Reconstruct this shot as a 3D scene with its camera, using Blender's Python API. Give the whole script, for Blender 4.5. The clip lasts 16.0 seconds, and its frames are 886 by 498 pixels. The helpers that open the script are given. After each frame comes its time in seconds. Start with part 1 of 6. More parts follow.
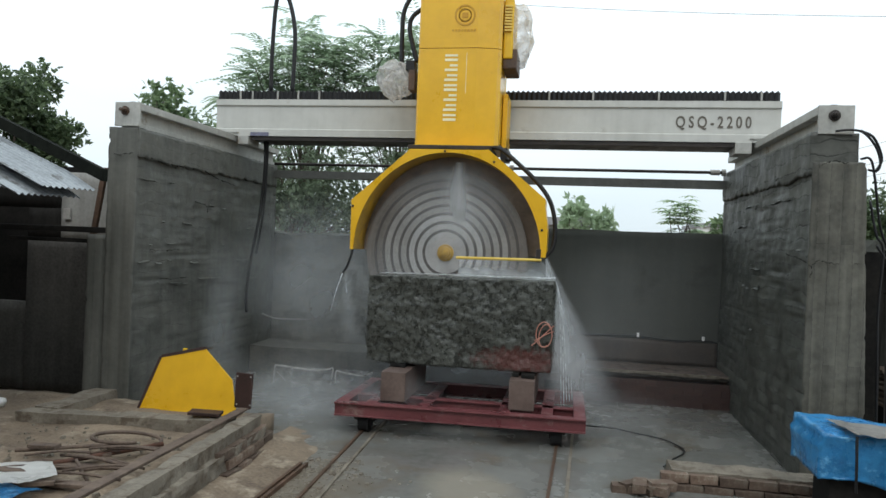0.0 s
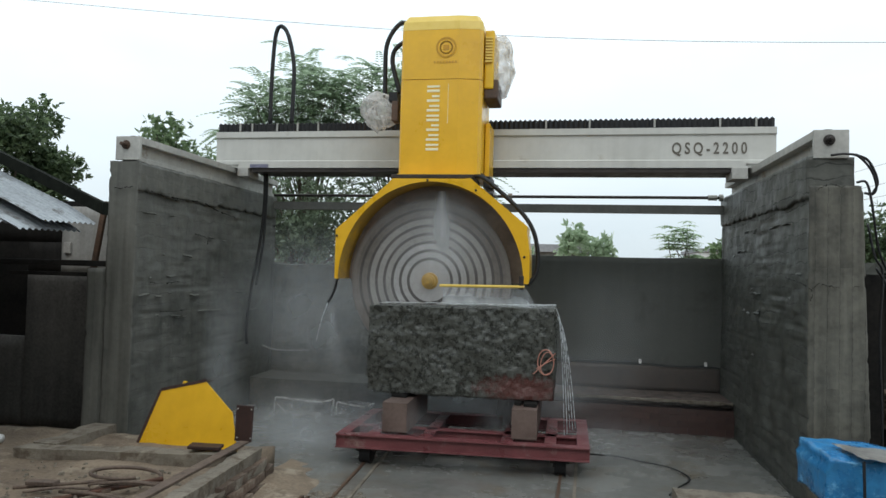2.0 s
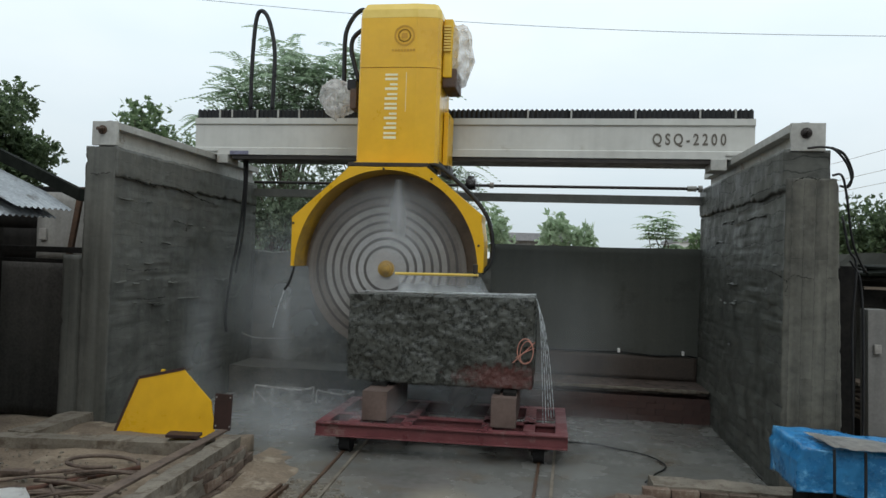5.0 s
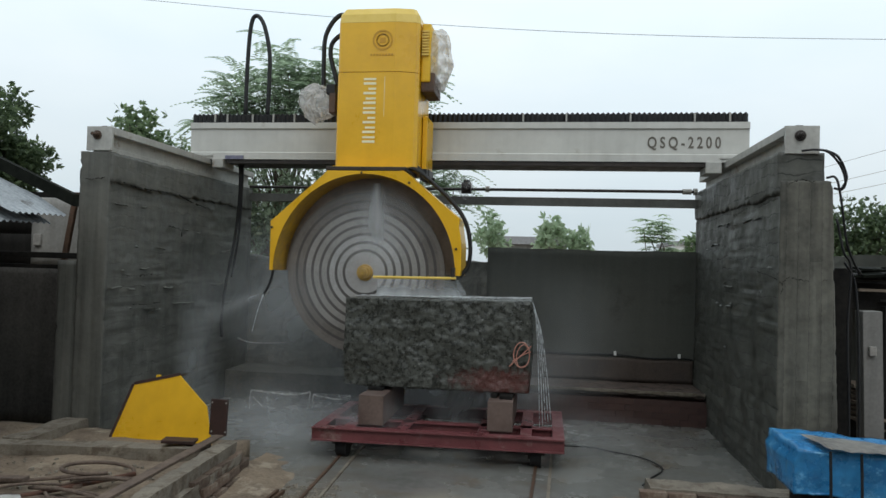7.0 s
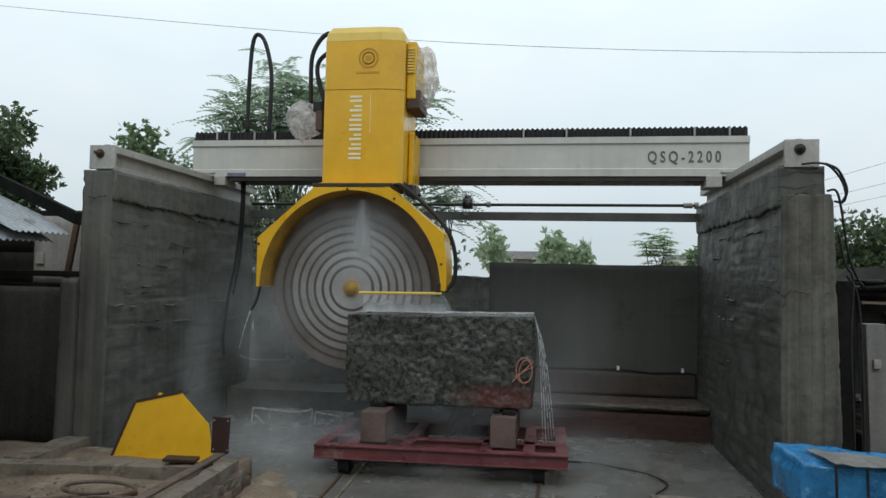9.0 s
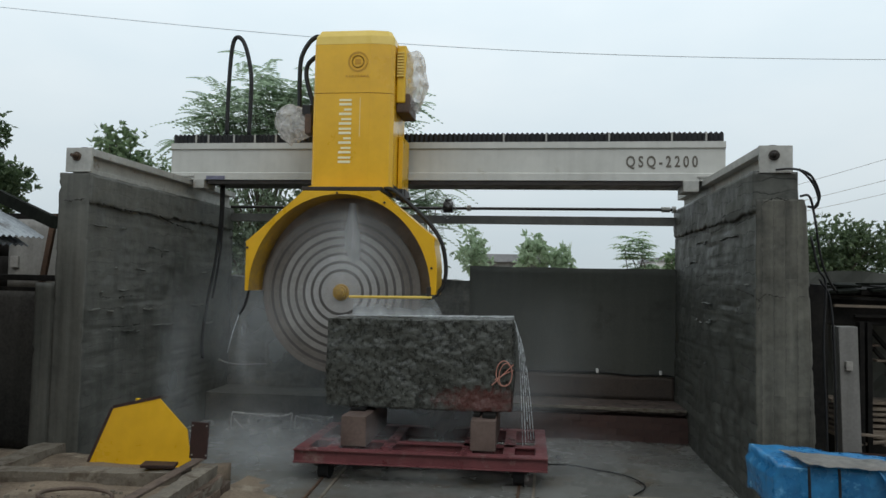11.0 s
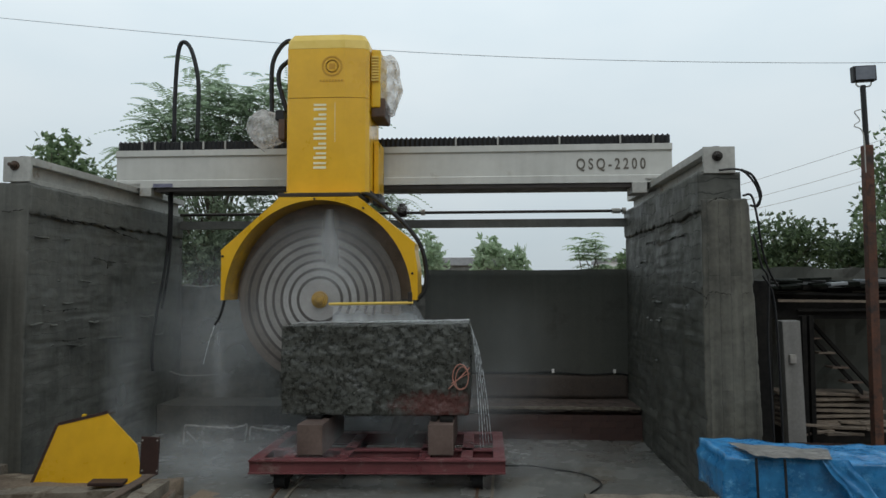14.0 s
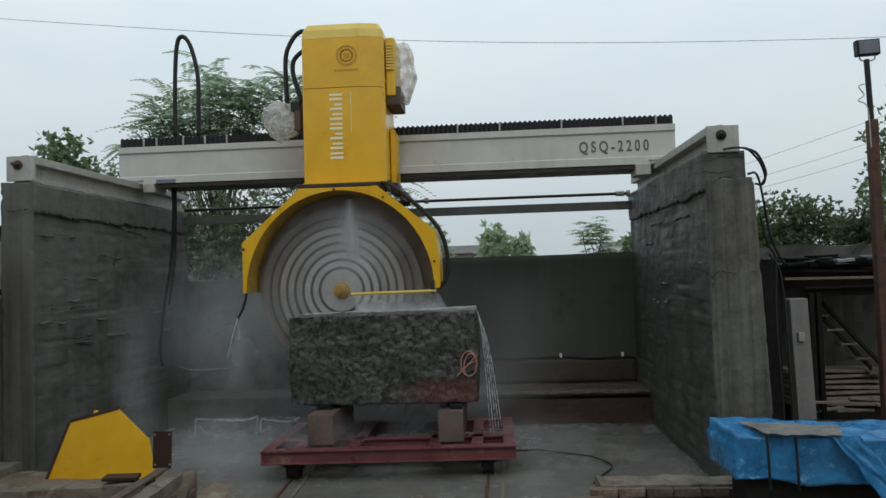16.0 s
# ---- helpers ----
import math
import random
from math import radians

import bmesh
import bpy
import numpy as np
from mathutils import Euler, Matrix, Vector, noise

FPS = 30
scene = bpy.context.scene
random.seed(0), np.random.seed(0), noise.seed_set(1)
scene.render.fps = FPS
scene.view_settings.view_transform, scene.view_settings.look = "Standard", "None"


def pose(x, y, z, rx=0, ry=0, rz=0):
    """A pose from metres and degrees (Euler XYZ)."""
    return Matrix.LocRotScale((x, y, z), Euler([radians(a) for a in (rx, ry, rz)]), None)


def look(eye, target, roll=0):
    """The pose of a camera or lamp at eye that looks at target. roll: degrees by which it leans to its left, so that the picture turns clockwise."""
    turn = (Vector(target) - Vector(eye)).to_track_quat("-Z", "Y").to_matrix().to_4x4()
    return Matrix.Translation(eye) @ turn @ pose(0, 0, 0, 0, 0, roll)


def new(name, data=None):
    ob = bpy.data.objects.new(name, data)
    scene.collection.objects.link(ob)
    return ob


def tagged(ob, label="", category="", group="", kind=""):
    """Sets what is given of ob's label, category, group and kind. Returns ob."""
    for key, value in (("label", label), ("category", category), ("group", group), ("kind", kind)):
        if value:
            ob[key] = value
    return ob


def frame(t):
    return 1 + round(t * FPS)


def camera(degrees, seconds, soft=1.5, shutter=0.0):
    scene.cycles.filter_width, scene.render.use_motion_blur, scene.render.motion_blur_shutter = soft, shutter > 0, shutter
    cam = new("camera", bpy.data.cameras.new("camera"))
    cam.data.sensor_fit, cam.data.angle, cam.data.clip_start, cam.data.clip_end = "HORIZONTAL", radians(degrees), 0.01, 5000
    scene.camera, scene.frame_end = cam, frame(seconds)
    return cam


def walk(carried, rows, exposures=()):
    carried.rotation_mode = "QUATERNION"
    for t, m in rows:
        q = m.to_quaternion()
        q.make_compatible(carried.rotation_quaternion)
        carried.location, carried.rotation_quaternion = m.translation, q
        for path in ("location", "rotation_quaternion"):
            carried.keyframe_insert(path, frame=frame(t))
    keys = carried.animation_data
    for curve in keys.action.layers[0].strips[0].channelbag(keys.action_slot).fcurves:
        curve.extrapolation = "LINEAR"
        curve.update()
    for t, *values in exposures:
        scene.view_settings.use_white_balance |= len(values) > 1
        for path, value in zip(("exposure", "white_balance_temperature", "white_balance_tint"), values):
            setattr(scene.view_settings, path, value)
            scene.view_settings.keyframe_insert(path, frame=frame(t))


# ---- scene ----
cam = camera(65.7, 16.0)
PATH = [
    (0, (-0.007, -0.006, 2.066), (-0.368, 1.961, 2.048), 2.4),
    (0.5, (-0.012, -0.013, 2.066), (-0.379, 1.953, 2.047), 2.6),
    (1, (-0.019, -0.014, 2.07), (-0.402, 1.949, 2.09), 1.8),
    (1.5, (-0.008, -0.018, 2.068), (-0.366, 1.949, 2.107), 1.6),
    (2, (-0.01, -0.017, 2.064), (-0.372, 1.949, 2.13), 1.6),
    (2.5, (-0.005, -0.02, 2.072), (-0.318, 1.954, 2.145), 1.9),
    (3, (-0.001, -0.01, 2.073), (-0.316, 1.964, 2.118), 1.9),
    (5.3, (0.003, -0.018, 2.079), (-0.304, 1.958, 2.111), 2.0),
    (5.5, (0.002, -0.024, 2.08), (-0.3, 1.952, 2.119), 2.0),
    (6, (-0.003, -0.017, 2.082), (-0.301, 1.96, 2.121), 1.8),
    (6.5, (0.009, -0.012, 2.078), (-0.303, 1.963, 2.115), 1.8),
    (7, (0.006, -0.013, 2.077), (-0.293, 1.964, 2.121), 1.7),
    (7.5, (0.011, -0.013, 2.078), (-0.311, 1.96, 2.136), 1.7),
    (8, (0.006, -0.018, 2.082), (-0.319, 1.954, 2.151), 1.5),
    (8.5, (0.016, -0.014, 2.085), (-0.294, 1.96, 2.156), 1.1),
    (9, (0.014, -0.019, 2.082), (-0.292, 1.955, 2.17), 1.3),
    (11.5, (0.022, -0.044, 2.098), (-0.216, 1.939, 2.2), 1.0),
    (12, (0.02, -0.043, 2.098), (-0.215, 1.94, 2.215), 0.5),
    (12.5, (0.027, -0.04, 2.091), (-0.188, 1.947, 2.176), 0.4),
    (13, (0.036, -0.033, 2.085), (-0.165, 1.955, 2.165), 0.3),
    (13.5, (0.029, -0.034, 2.096), (-0.125, 1.958, 2.189), 0.3),
    (14, (0.053, -0.038, 2.098), (-0.073, 1.955, 2.208), -0.1),
    (14.5, (0.045, -0.034, 2.099), (-0.091, 1.959, 2.191), -0.4),
    (15, (0.04, -0.029, 2.091), (-0.107, 1.964, 2.172), -0.9),
    (15.5, (0.048, -0.037, 2.085), (-0.084, 1.957, 2.161), -1.5),
    (16, (0.045, -0.031, 2.083), (-0.094, 1.963, 2.161), -1.7),
]
walk(cam, [(t, look(e, g, r)) for t, e, g, r in PATH], [(0, 0.21), (1.5, 0.16), (3, -0.09), (7, -0.16), (9, -0.23), (11.5, -0.36), (16, -0.47)])

# ---- light ----
world = bpy.data.worlds.new("overcast_sky")
scene.world = world
world.use_nodes = True
wn = world.node_tree
wn.nodes.clear()
w_out = wn.nodes.new("ShaderNodeOutputWorld")
w_bg = wn.nodes.new("ShaderNodeBackground")
w_sky = wn.nodes.new("ShaderNodeTexSky")
w_sky.sky_type = "NISHITA"
w_sky.sun_disc = False
w_sky.sun_elevation = radians(55)
w_sky.sun_rotation = radians(200)
w_sky.dust_density = 4.0
w_gain = wn.nodes.new("ShaderNodeVectorMath")
w_gain.operation = "SCALE"
w_gain.inputs["Scale"].default_value = 0.9
w_co = wn.nodes.new("ShaderNodeTexCoord")
w_map = wn.nodes.new("ShaderNodeMapping")
w_map.inputs["Scale"].default_value = (1.2, 1.2, 3.0)
w_noise = wn.nodes.new("ShaderNodeTexNoise")
w_noise.inputs["Scale"].default_value = 1.6
w_noise.inputs["Detail"].default_value = 5.0
w_ramp = wn.nodes.new("ShaderNodeValToRGB")
w_ramp.color_ramp.elements[0].position = 0.3
w_ramp.color_ramp.elements[0].color = (9.2, 10.8, 11.7, 1)
w_ramp.color_ramp.elements[1].position = 0.72
w_ramp.color_ramp.elements[1].color = (11.1, 12.2, 12.7, 1)
w_mix = wn.nodes.new("ShaderNodeMix")
w_mix.data_type = "RGBA"
w_mix.inputs["Factor"].default_value = 0.9
wn.links.new(w_co.outputs["Generated"], w_map.inputs["Vector"])
wn.links.new(w_map.outputs["Vector"], w_noise.inputs["Vector"])
wn.links.new(w_noise.outputs["Fac"], w_ramp.inputs["Fac"])
wn.links.new(w_sky.outputs["Color"], w_gain.inputs[0])
wn.links.new(w_gain.outputs["Vector"], w_mix.inputs["A"])
wn.links.new(w_ramp.outputs["Color"], w_mix.inputs["B"])
w_sep = wn.nodes.new("ShaderNodeSeparateXYZ")
w_rise = wn.nodes.new("ShaderNodeMapRange")
w_rise.inputs["From Min"].default_value = 0.0
w_rise.inputs["From Max"].default_value = 0.42
w_rise.inputs["To Min"].default_value = 0.74
w_rise.inputs["To Max"].default_value = 1.16
w_dim = wn.nodes.new("ShaderNodeVectorMath")
w_dim.operation = "SCALE"
wn.links.new(w_co.outputs["Generated"], w_sep.inputs["Vector"])
wn.links.new(w_sep.outputs["Z"], w_rise.inputs["Value"])
wn.links.new(w_mix.outputs["Result"], w_dim.inputs[0])
wn.links.new(w_rise.outputs["Result"], w_dim.inputs["Scale"])
wn.links.new(w_dim.outputs["Vector"], w_bg.inputs["Color"])
w_bg.inputs["Strength"].default_value = 0.1
wn.links.new(w_bg.outputs["Background"], w_out.inputs["Surface"])

sun_data = bpy.data.lights.new("sun", "SUN")
sun_data.energy = 0.6
sun_data.angle = radians(25)
sun_data.color = (1.0, 0.96, 0.9)
sun = new("sun", sun_data)
sun.matrix_world = look((2, -6, 12), (-1, 4, 0))


# ---- materials ----
def surface(name, dark, light, rough=0.8, grain=40.0, patch=2.0, bump=0.3, metal=0.0, streak=0.0, stain=None, stain_at=0.6,
            wet=0.0, vary=0.0, depth=0.01, coat=0.0, squash=None, spot=None, band=0.0, sharp=0.0, boards=0.0, spec=0.5, planks=0.0):
    """A weathered surface: two colours at two scales, optional vertical streaks, stains and wet patches."""
    m = bpy.data.materials.new(name)
    m.use_nodes = True
    t = m.node_tree
    n, l = t.nodes, t.links
    b = n["Principled BSDF"]
    co = n.new("ShaderNodeTexCoord")
    big = n.new("ShaderNodeTexNoise")
    big.inputs["Scale"].default_value = patch
    big.inputs["Detail"].default_value = 6.0
    big.inputs["Roughness"].default_value = 0.65
    fine = n.new("ShaderNodeTexNoise")
    fine.inputs["Scale"].default_value = grain
    fine.inputs["Detail"].default_value = 4.0
    place = co.outputs["Object"]
    if squash:
        sq = n.new("ShaderNodeMapping")
        sq.inputs["Scale"].default_value = squash
        l.new(place, sq.inputs["Vector"])
        place = sq.outputs["Vector"]
    for x in (big, fine):
        l.new(place, x.inputs["Vector"])
    add = n.new("ShaderNodeMath")
    add.operation = "MULTIPLY_ADD"
    add.inputs[1].default_value = 0.32
    l.new(fine.outputs["Fac"], add.inputs[0])
    sub = n.new("ShaderNodeMath")
    sub.operation = "MULTIPLY"
    sub.inputs[1].default_value = 0.73
    l.new(big.outputs["Fac"], sub.inputs[0])
    l.new(sub.outputs[0], add.inputs[2])
    value = add.outputs[0]
    if streak:
        mp = n.new("ShaderNodeMapping")
        mp.inputs["Scale"].default_value = (7.0, 7.0, 0.35)
        l.new(co.outputs["Object"], mp.inputs["Vector"])
        st = n.new("ShaderNodeTexNoise")
        st.inputs["Scale"].default_value = 1.5
        st.inputs["Detail"].default_value = 5.0
        l.new(mp.outputs["Vector"], st.inputs["Vector"])
        mx = n.new("ShaderNodeMix")
        mx.inputs["Factor"].default_value = streak
        l.new(value, mx.inputs["A"])
        l.new(st.outputs["Fac"], mx.inputs["B"])
        value = mx.outputs["Result"]
    if band:
        # level lines left by the boards of the formwork and by trowelled plaster
        mb = n.new("ShaderNodeMapping")
        mb.inputs["Scale"].default_value = (0.8, 0.8, 9.0)
        l.new(co.outputs["Object"], mb.inputs["Vector"])
        nb = n.new("ShaderNodeTexNoise")
        nb.inputs["Scale"].default_value = 1.3
        nb.inputs["Detail"].default_value = 7.0
        nb.inputs["Roughness"].default_value = 0.7
        l.new(mb.outputs["Vector"], nb.inputs["Vector"])
        mx = n.new("ShaderNodeMix")
        mx.inputs["Factor"].default_value = band
        l.new(value, mx.inputs["A"])
        l.new(nb.outputs["Fac"], mx.inputs["B"])
        value = mx.outputs["Result"]
    if boards:
        # imprint of the formwork boards, broken up where plaster covers it
        sx = n.new("ShaderNodeSeparateXYZ")
        wob = n.new("ShaderNodeTexNoise")
        wob.inputs["Scale"].default_value = 3.0
        wob.inputs["Detail"].default_value = 5.0
        l.new(co.outputs["Object"], wob.inputs["Vector"])
        l.new(co.outputs["Object"], sx.inputs["Vector"])
        ux = n.new("ShaderNodeMath")
        ux.operation = "ADD"
        l.new(sx.outputs["X"], ux.inputs[0])
        l.new(sx.outputs["Y"], ux.inputs[1])
        wz = n.new("ShaderNodeMath")
        wz.operation = "MULTIPLY_ADD"
        wz.inputs[1].default_value = 0.2
        l.new(wob.outputs["Fac"], wz.inputs[0])
        l.new(sx.outputs["Z"], wz.inputs[2])
        cx_ = n.new("ShaderNodeCombineXYZ")
        l.new(ux.outputs[0], cx_.inputs["X"])
        l.new(wz.outputs[0], cx_.inputs["Y"])
        bt = n.new("ShaderNodeTexBrick")
        bt.inputs["Scale"].default_value = 1.0
        bt.inputs["Mortar Size"].default_value = 0.008
        bt.inputs["Mortar Smooth"].default_value = 0.4
        bt.inputs["Brick Width"].default_value = 60.0
        bt.inputs["Row Height"].default_value = 0.13
        bt.inputs["Color1"].default_value = (0.4, 0.4, 0.4, 1)
        bt.inputs["Color2"].default_value = (0.64, 0.64, 0.64, 1)
        bt.inputs["Mortar"].default_value = (0.12, 0.12, 0.12, 1)
        l.new(cx_.outputs["Vector"], bt.inputs["Vector"])
        mk = n.new("ShaderNodeMapRange")
        mk.inputs["From Min"].default_value = 0.38
        mk.inputs["From Max"].default_value = 0.6
        mk.inputs["To Max"].default_value = boards
        l.new(big.outputs["Fac"], mk.inputs["Value"])
        mx = n.new("ShaderNodeMix")
        l.new(mk.outputs["Result"], mx.inputs["Factor"])
        l.new(value, mx.inputs["A"])
        l.new(bt.outputs["Color"], mx.inputs["B"])
        value = mx.outputs["Result"]
    if planks:
        # upright formwork boards of differing tone with dark joints
        sp = n.new("ShaderNodeSeparateXYZ")
        l.new(co.outputs["Object"], sp.inputs["Vector"])
        pz = n.new("ShaderNodeCombineXYZ")
        l.new(sp.outputs["Z"], pz.inputs["X"])
        wp = n.new("ShaderNodeMath")
        wp.operation = "MULTIPLY_ADD"
        wp.inputs[1].default_value = 0.03
        l.new(fine.outputs["Fac"], wp.inputs[0])
        l.new(sp.outputs["X"], wp.inputs[2])
        l.new(wp.outputs[0], pz.inputs["Y"])
        pt = n.new("ShaderNodeTexBrick")
        pt.inputs["Scale"].default_value = 1.0
        pt.inputs["Mortar Size"].default_value = 0.0035
        pt.inputs["Mortar Smooth"].default_value = 0.6
        pt.inputs["Brick Width"].default_value = 2.2
        pt.inputs["Row Height"].default_value = 0.105
        pt.inputs["Color1"].default_value = (0.36, 0.36, 0.36, 1)
        pt.inputs["Color2"].default_value = (0.66, 0.66, 0.66, 1)
        pt.inputs["Mortar"].default_value = (0.3, 0.3, 0.3, 1)
        l.new(pz.outputs["Vector"], pt.inputs["Vector"])
        mx = n.new("ShaderNodeMix")
        mx.inputs["Factor"].default_value = planks
        l.new(value, mx.inputs["A"])
        l.new(pt.outputs["Color"], mx.inputs["B"])
        value = mx.outputs["Result"]
    ramp = n.new("ShaderNodeValToRGB")
    ramp.color_ramp.elements[0].position = 0.36 + sharp
    ramp.color_ramp.elements[0].color = (*dark, 1)
    ramp.color_ramp.elements[1].position = 0.66 - sharp
    ramp.color_ramp.elements[1].color = (*light, 1)
    l.new(value, ramp.inputs["Fac"])
    colour = ramp.outputs["Color"]
    if stain:
        sn = n.new("ShaderNodeTexNoise")
        sn.inputs["Scale"].default_value = patch * 1.7
        sn.inputs["Detail"].default_value = 8.0
        sn.inputs["Roughness"].default_value = 0.7
        l.new(co.outputs["Object"], sn.inputs["Vector"])
        sr = n.new("ShaderNodeMapRange")
        sr.inputs["From Min"].default_value = stain_at - 0.05
        sr.inputs["From Max"].default_value = stain_at + 0.08
        l.new(sn.outputs["Fac"], sr.inputs["Value"])
        sm = n.new("ShaderNodeMix")
        sm.data_type = "RGBA"
        sm.inputs["B"].default_value = (*stain, 1)
        l.new(sr.outputs["Result"], sm.inputs["Factor"])
        l.new(colour, sm.inputs["A"])
        colour = sm.outputs["Result"]
    for where, size, tint in spot or ():
        # a stain with a ragged outline round one place
        ds = n.new("ShaderNodeVectorMath")
        ds.operation = "SUBTRACT"
        ds.inputs[1].default_value = where
        l.new(co.outputs["Object"], ds.inputs[0])
        dm = n.new("ShaderNodeVectorMath")
        dm.operation = "DIVIDE"
        dm.inputs[1].default_value = size
        l.new(ds.outputs["Vector"], dm.inputs[0])
        dl = n.new("ShaderNodeVectorMath")
        dl.operation = "LENGTH"
        l.new(dm.outputs["Vector"], dl.inputs[0])
        da = n.new("ShaderNodeMath")
        da.operation = "MULTIPLY_ADD"
        da.inputs[1].default_value = 1.6
        l.new(big.outputs["Fac"], da.inputs[0])
        l.new(dl.outputs["Value"], da.inputs[2])
        dr_ = n.new("ShaderNodeMapRange")
        dr_.inputs["From Min"].default_value = 1.9
        dr_.inputs["From Max"].default_value = 1.3
        dr_.inputs["To Max"].default_value = 0.75
        l.new(da.outputs[0], dr_.inputs["Value"])
        dx = n.new("ShaderNodeMix")
        dx.data_type = "RGBA"
        dx.inputs["B"].default_value = (*tint, 1)
        l.new(dr_.outputs["Result"], dx.inputs["Factor"])
        l.new(colour, dx.inputs["A"])
        colour = dx.outputs["Result"]
    if vary:
        info = n.new("ShaderNodeObjectInfo")
        hs = n.new("ShaderNodeHueSaturation")
        vr = n.new("ShaderNodeMapRange")
        vr.inputs["To Min"].default_value = 1 - vary
        vr.inputs["To Max"].default_value = 1 + vary
        l.new(info.outputs["Random"], vr.inputs["Value"])
        l.new(vr.outputs["Result"], hs.inputs["Value"])
        l.new(colour, hs.inputs["Color"])
        colour = hs.outputs["Color"]
    l.new(colour, b.inputs["Base Color"])
    b.inputs["Metallic"].default_value = metal
    b.inputs["Specular IOR Level"].default_value = spec
    b.inputs["Roughness"].default_value = rough
    if coat:
        b.inputs["Coat Weight"].default_value = coat
        b.inputs["Coat Roughness"].default_value = 0.2
    rr = n.new("ShaderNodeMapRange")
    rr.inputs["From Min"].default_value = 0.4
    rr.inputs["From Max"].default_value = 0.62
    rr.inputs["To Min"].default_value = max(0.08, rough - 0.1 - wet)
    rr.inputs["To Max"].default_value = min(1.0, rough + 0.1)
    l.new(big.outputs["Fac"], rr.inputs["Value"])
    l.new(rr.outputs["Result"], b.inputs["Roughness"])
    if bump:
        bp = n.new("ShaderNodeBump")
        bp.inputs["Strength"].default_value = bump
        bp.inputs["Distance"].default_value = depth
        l.new(value, bp.inputs["Height"])
        l.new(bp.outputs["Normal"], b.inputs["Normal"])
    return m


M = {}
M["wall"] = surface("cast_concrete", (0.055, 0.056, 0.049), (0.145, 0.144, 0.128), 0.6, 18, 2.6, 0.8, streak=0.3, band=0.25, stain=(0.19, 0.195, 0.178), stain_at=0.67, depth=0.025, wet=0.2, sharp=0.02, boards=0.2)
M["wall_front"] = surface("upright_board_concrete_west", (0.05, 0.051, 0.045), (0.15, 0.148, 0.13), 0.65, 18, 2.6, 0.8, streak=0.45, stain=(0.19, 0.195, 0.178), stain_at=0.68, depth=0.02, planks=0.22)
M["wall_dark"] = surface("damp_cast_concrete", (0.028, 0.029, 0.0245), (0.108, 0.11, 0.095), 0.6, 24, 3.4, 0.55, streak=0.25, band=0.3, stain=(0.15, 0.155, 0.143), stain_at=0.69, depth=0.02, wet=0.1, sharp=0.035, boards=0.55)
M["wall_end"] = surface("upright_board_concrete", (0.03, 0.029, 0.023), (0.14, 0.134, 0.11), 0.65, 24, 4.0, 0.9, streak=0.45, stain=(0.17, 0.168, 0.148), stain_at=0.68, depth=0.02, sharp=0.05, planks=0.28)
M["backwall"] = surface("rendered_wall", (0.047, 0.049, 0.041), (0.084, 0.086, 0.073), 0.8, 50, 0.9, 0.3, streak=0.2, band=0.12, stain=(0.043, 0.04, 0.034), stain_at=0.62)
M["stonewall"] = surface("old_stone_wall", (0.045, 0.045, 0.04), (0.13, 0.127, 0.11), 0.9, 25, 5, 0.8, depth=0.03)
M["curb"] = surface("curb_concrete", (0.105, 0.088, 0.068), (0.235, 0.205, 0.163), 0.85, 60, 4, 0.7, stain=(0.1, 0.077, 0.055), stain_at=0.55, band=0.2)
M["slab"] = surface("wet_slurry_floor", (0.112, 0.111, 0.102), (0.19, 0.189, 0.176), 0.27, 12, 1.1, 0.15, wet=0.2, stain=(0.135, 0.118, 0.094), stain_at=0.58, spot=[((-2.3, 4.9, 0), (1.0, 1.7, 1), (0.15, 0.118, 0.083)), ((-0.75, 5.7, 0), (0.45, 0.6, 1), (0.3, 0.27, 0.22))])
M["soil"] = surface("trodden_soil", (0.095, 0.067, 0.046), (0.26, 0.2, 0.142), 0.92, 34, 1.9, 0.9, stain=(0.33, 0.275, 0.205), stain_at=0.59, depth=0.03)
M["crossbar"] = surface("dull_grey_paint", (0.14, 0.145, 0.14), (0.23, 0.235, 0.225), 0.55, 25, 3, 0.1, streak=0.2)
# west shed walls: the shade under the roof is put into these colours
M["shed_wall"] = surface("shade_dark_shed_wall", (0.008, 0.0075, 0.007), (0.024, 0.022, 0.02), 0.9, 30, 1.4, 0.2, streak=0.3, spec=0.2)
M["shed_grey"] = surface("shade_greyed_whitewash", (0.022, 0.02, 0.018), (0.1, 0.094, 0.085), 0.9, 30, 1.1, 0.2, streak=0.15)
M["brick"] = surface("wet_red_brick", (0.042, 0.02, 0.017), (0.075, 0.038, 0.031), 0.7, 60, 6, 0.6, stain=(0.07, 0.05, 0.042), stain_at=0.6, vary=0.12)
M["dusty_brick"] = surface("dusty_brick", (0.085, 0.054, 0.039), (0.165, 0.115, 0.085), 0.92, 60, 9, 0.7, stain=(0.2, 0.165, 0.13), stain_at=0.56, vary=0.35)
M["damp"] = surface("damp_brown_wall_foot", (0.034, 0.026, 0.021), (0.085, 0.064, 0.052), 0.8, 40, 3.5, 0.6, streak=0.15)
M["capstone"] = surface("muddy_plinth_top", (0.042, 0.028, 0.023), (0.115, 0.083, 0.069), 0.75, 50, 4, 0.7, stain=(0.022, 0.016, 0.013), stain_at=0.54)
M["mortar"] = surface("mud_filled_mortar", (0.042, 0.024, 0.02), (0.075, 0.045, 0.036), 0.9, 50, 5, 0.7)
M["beam"] = surface("grey_white_paint", (0.45, 0.445, 0.415), (0.57, 0.565, 0.53), 0.42, 8, 1.2, 0.05, streak=0.25, stain=(0.37, 0.345, 0.295), stain_at=0.68)
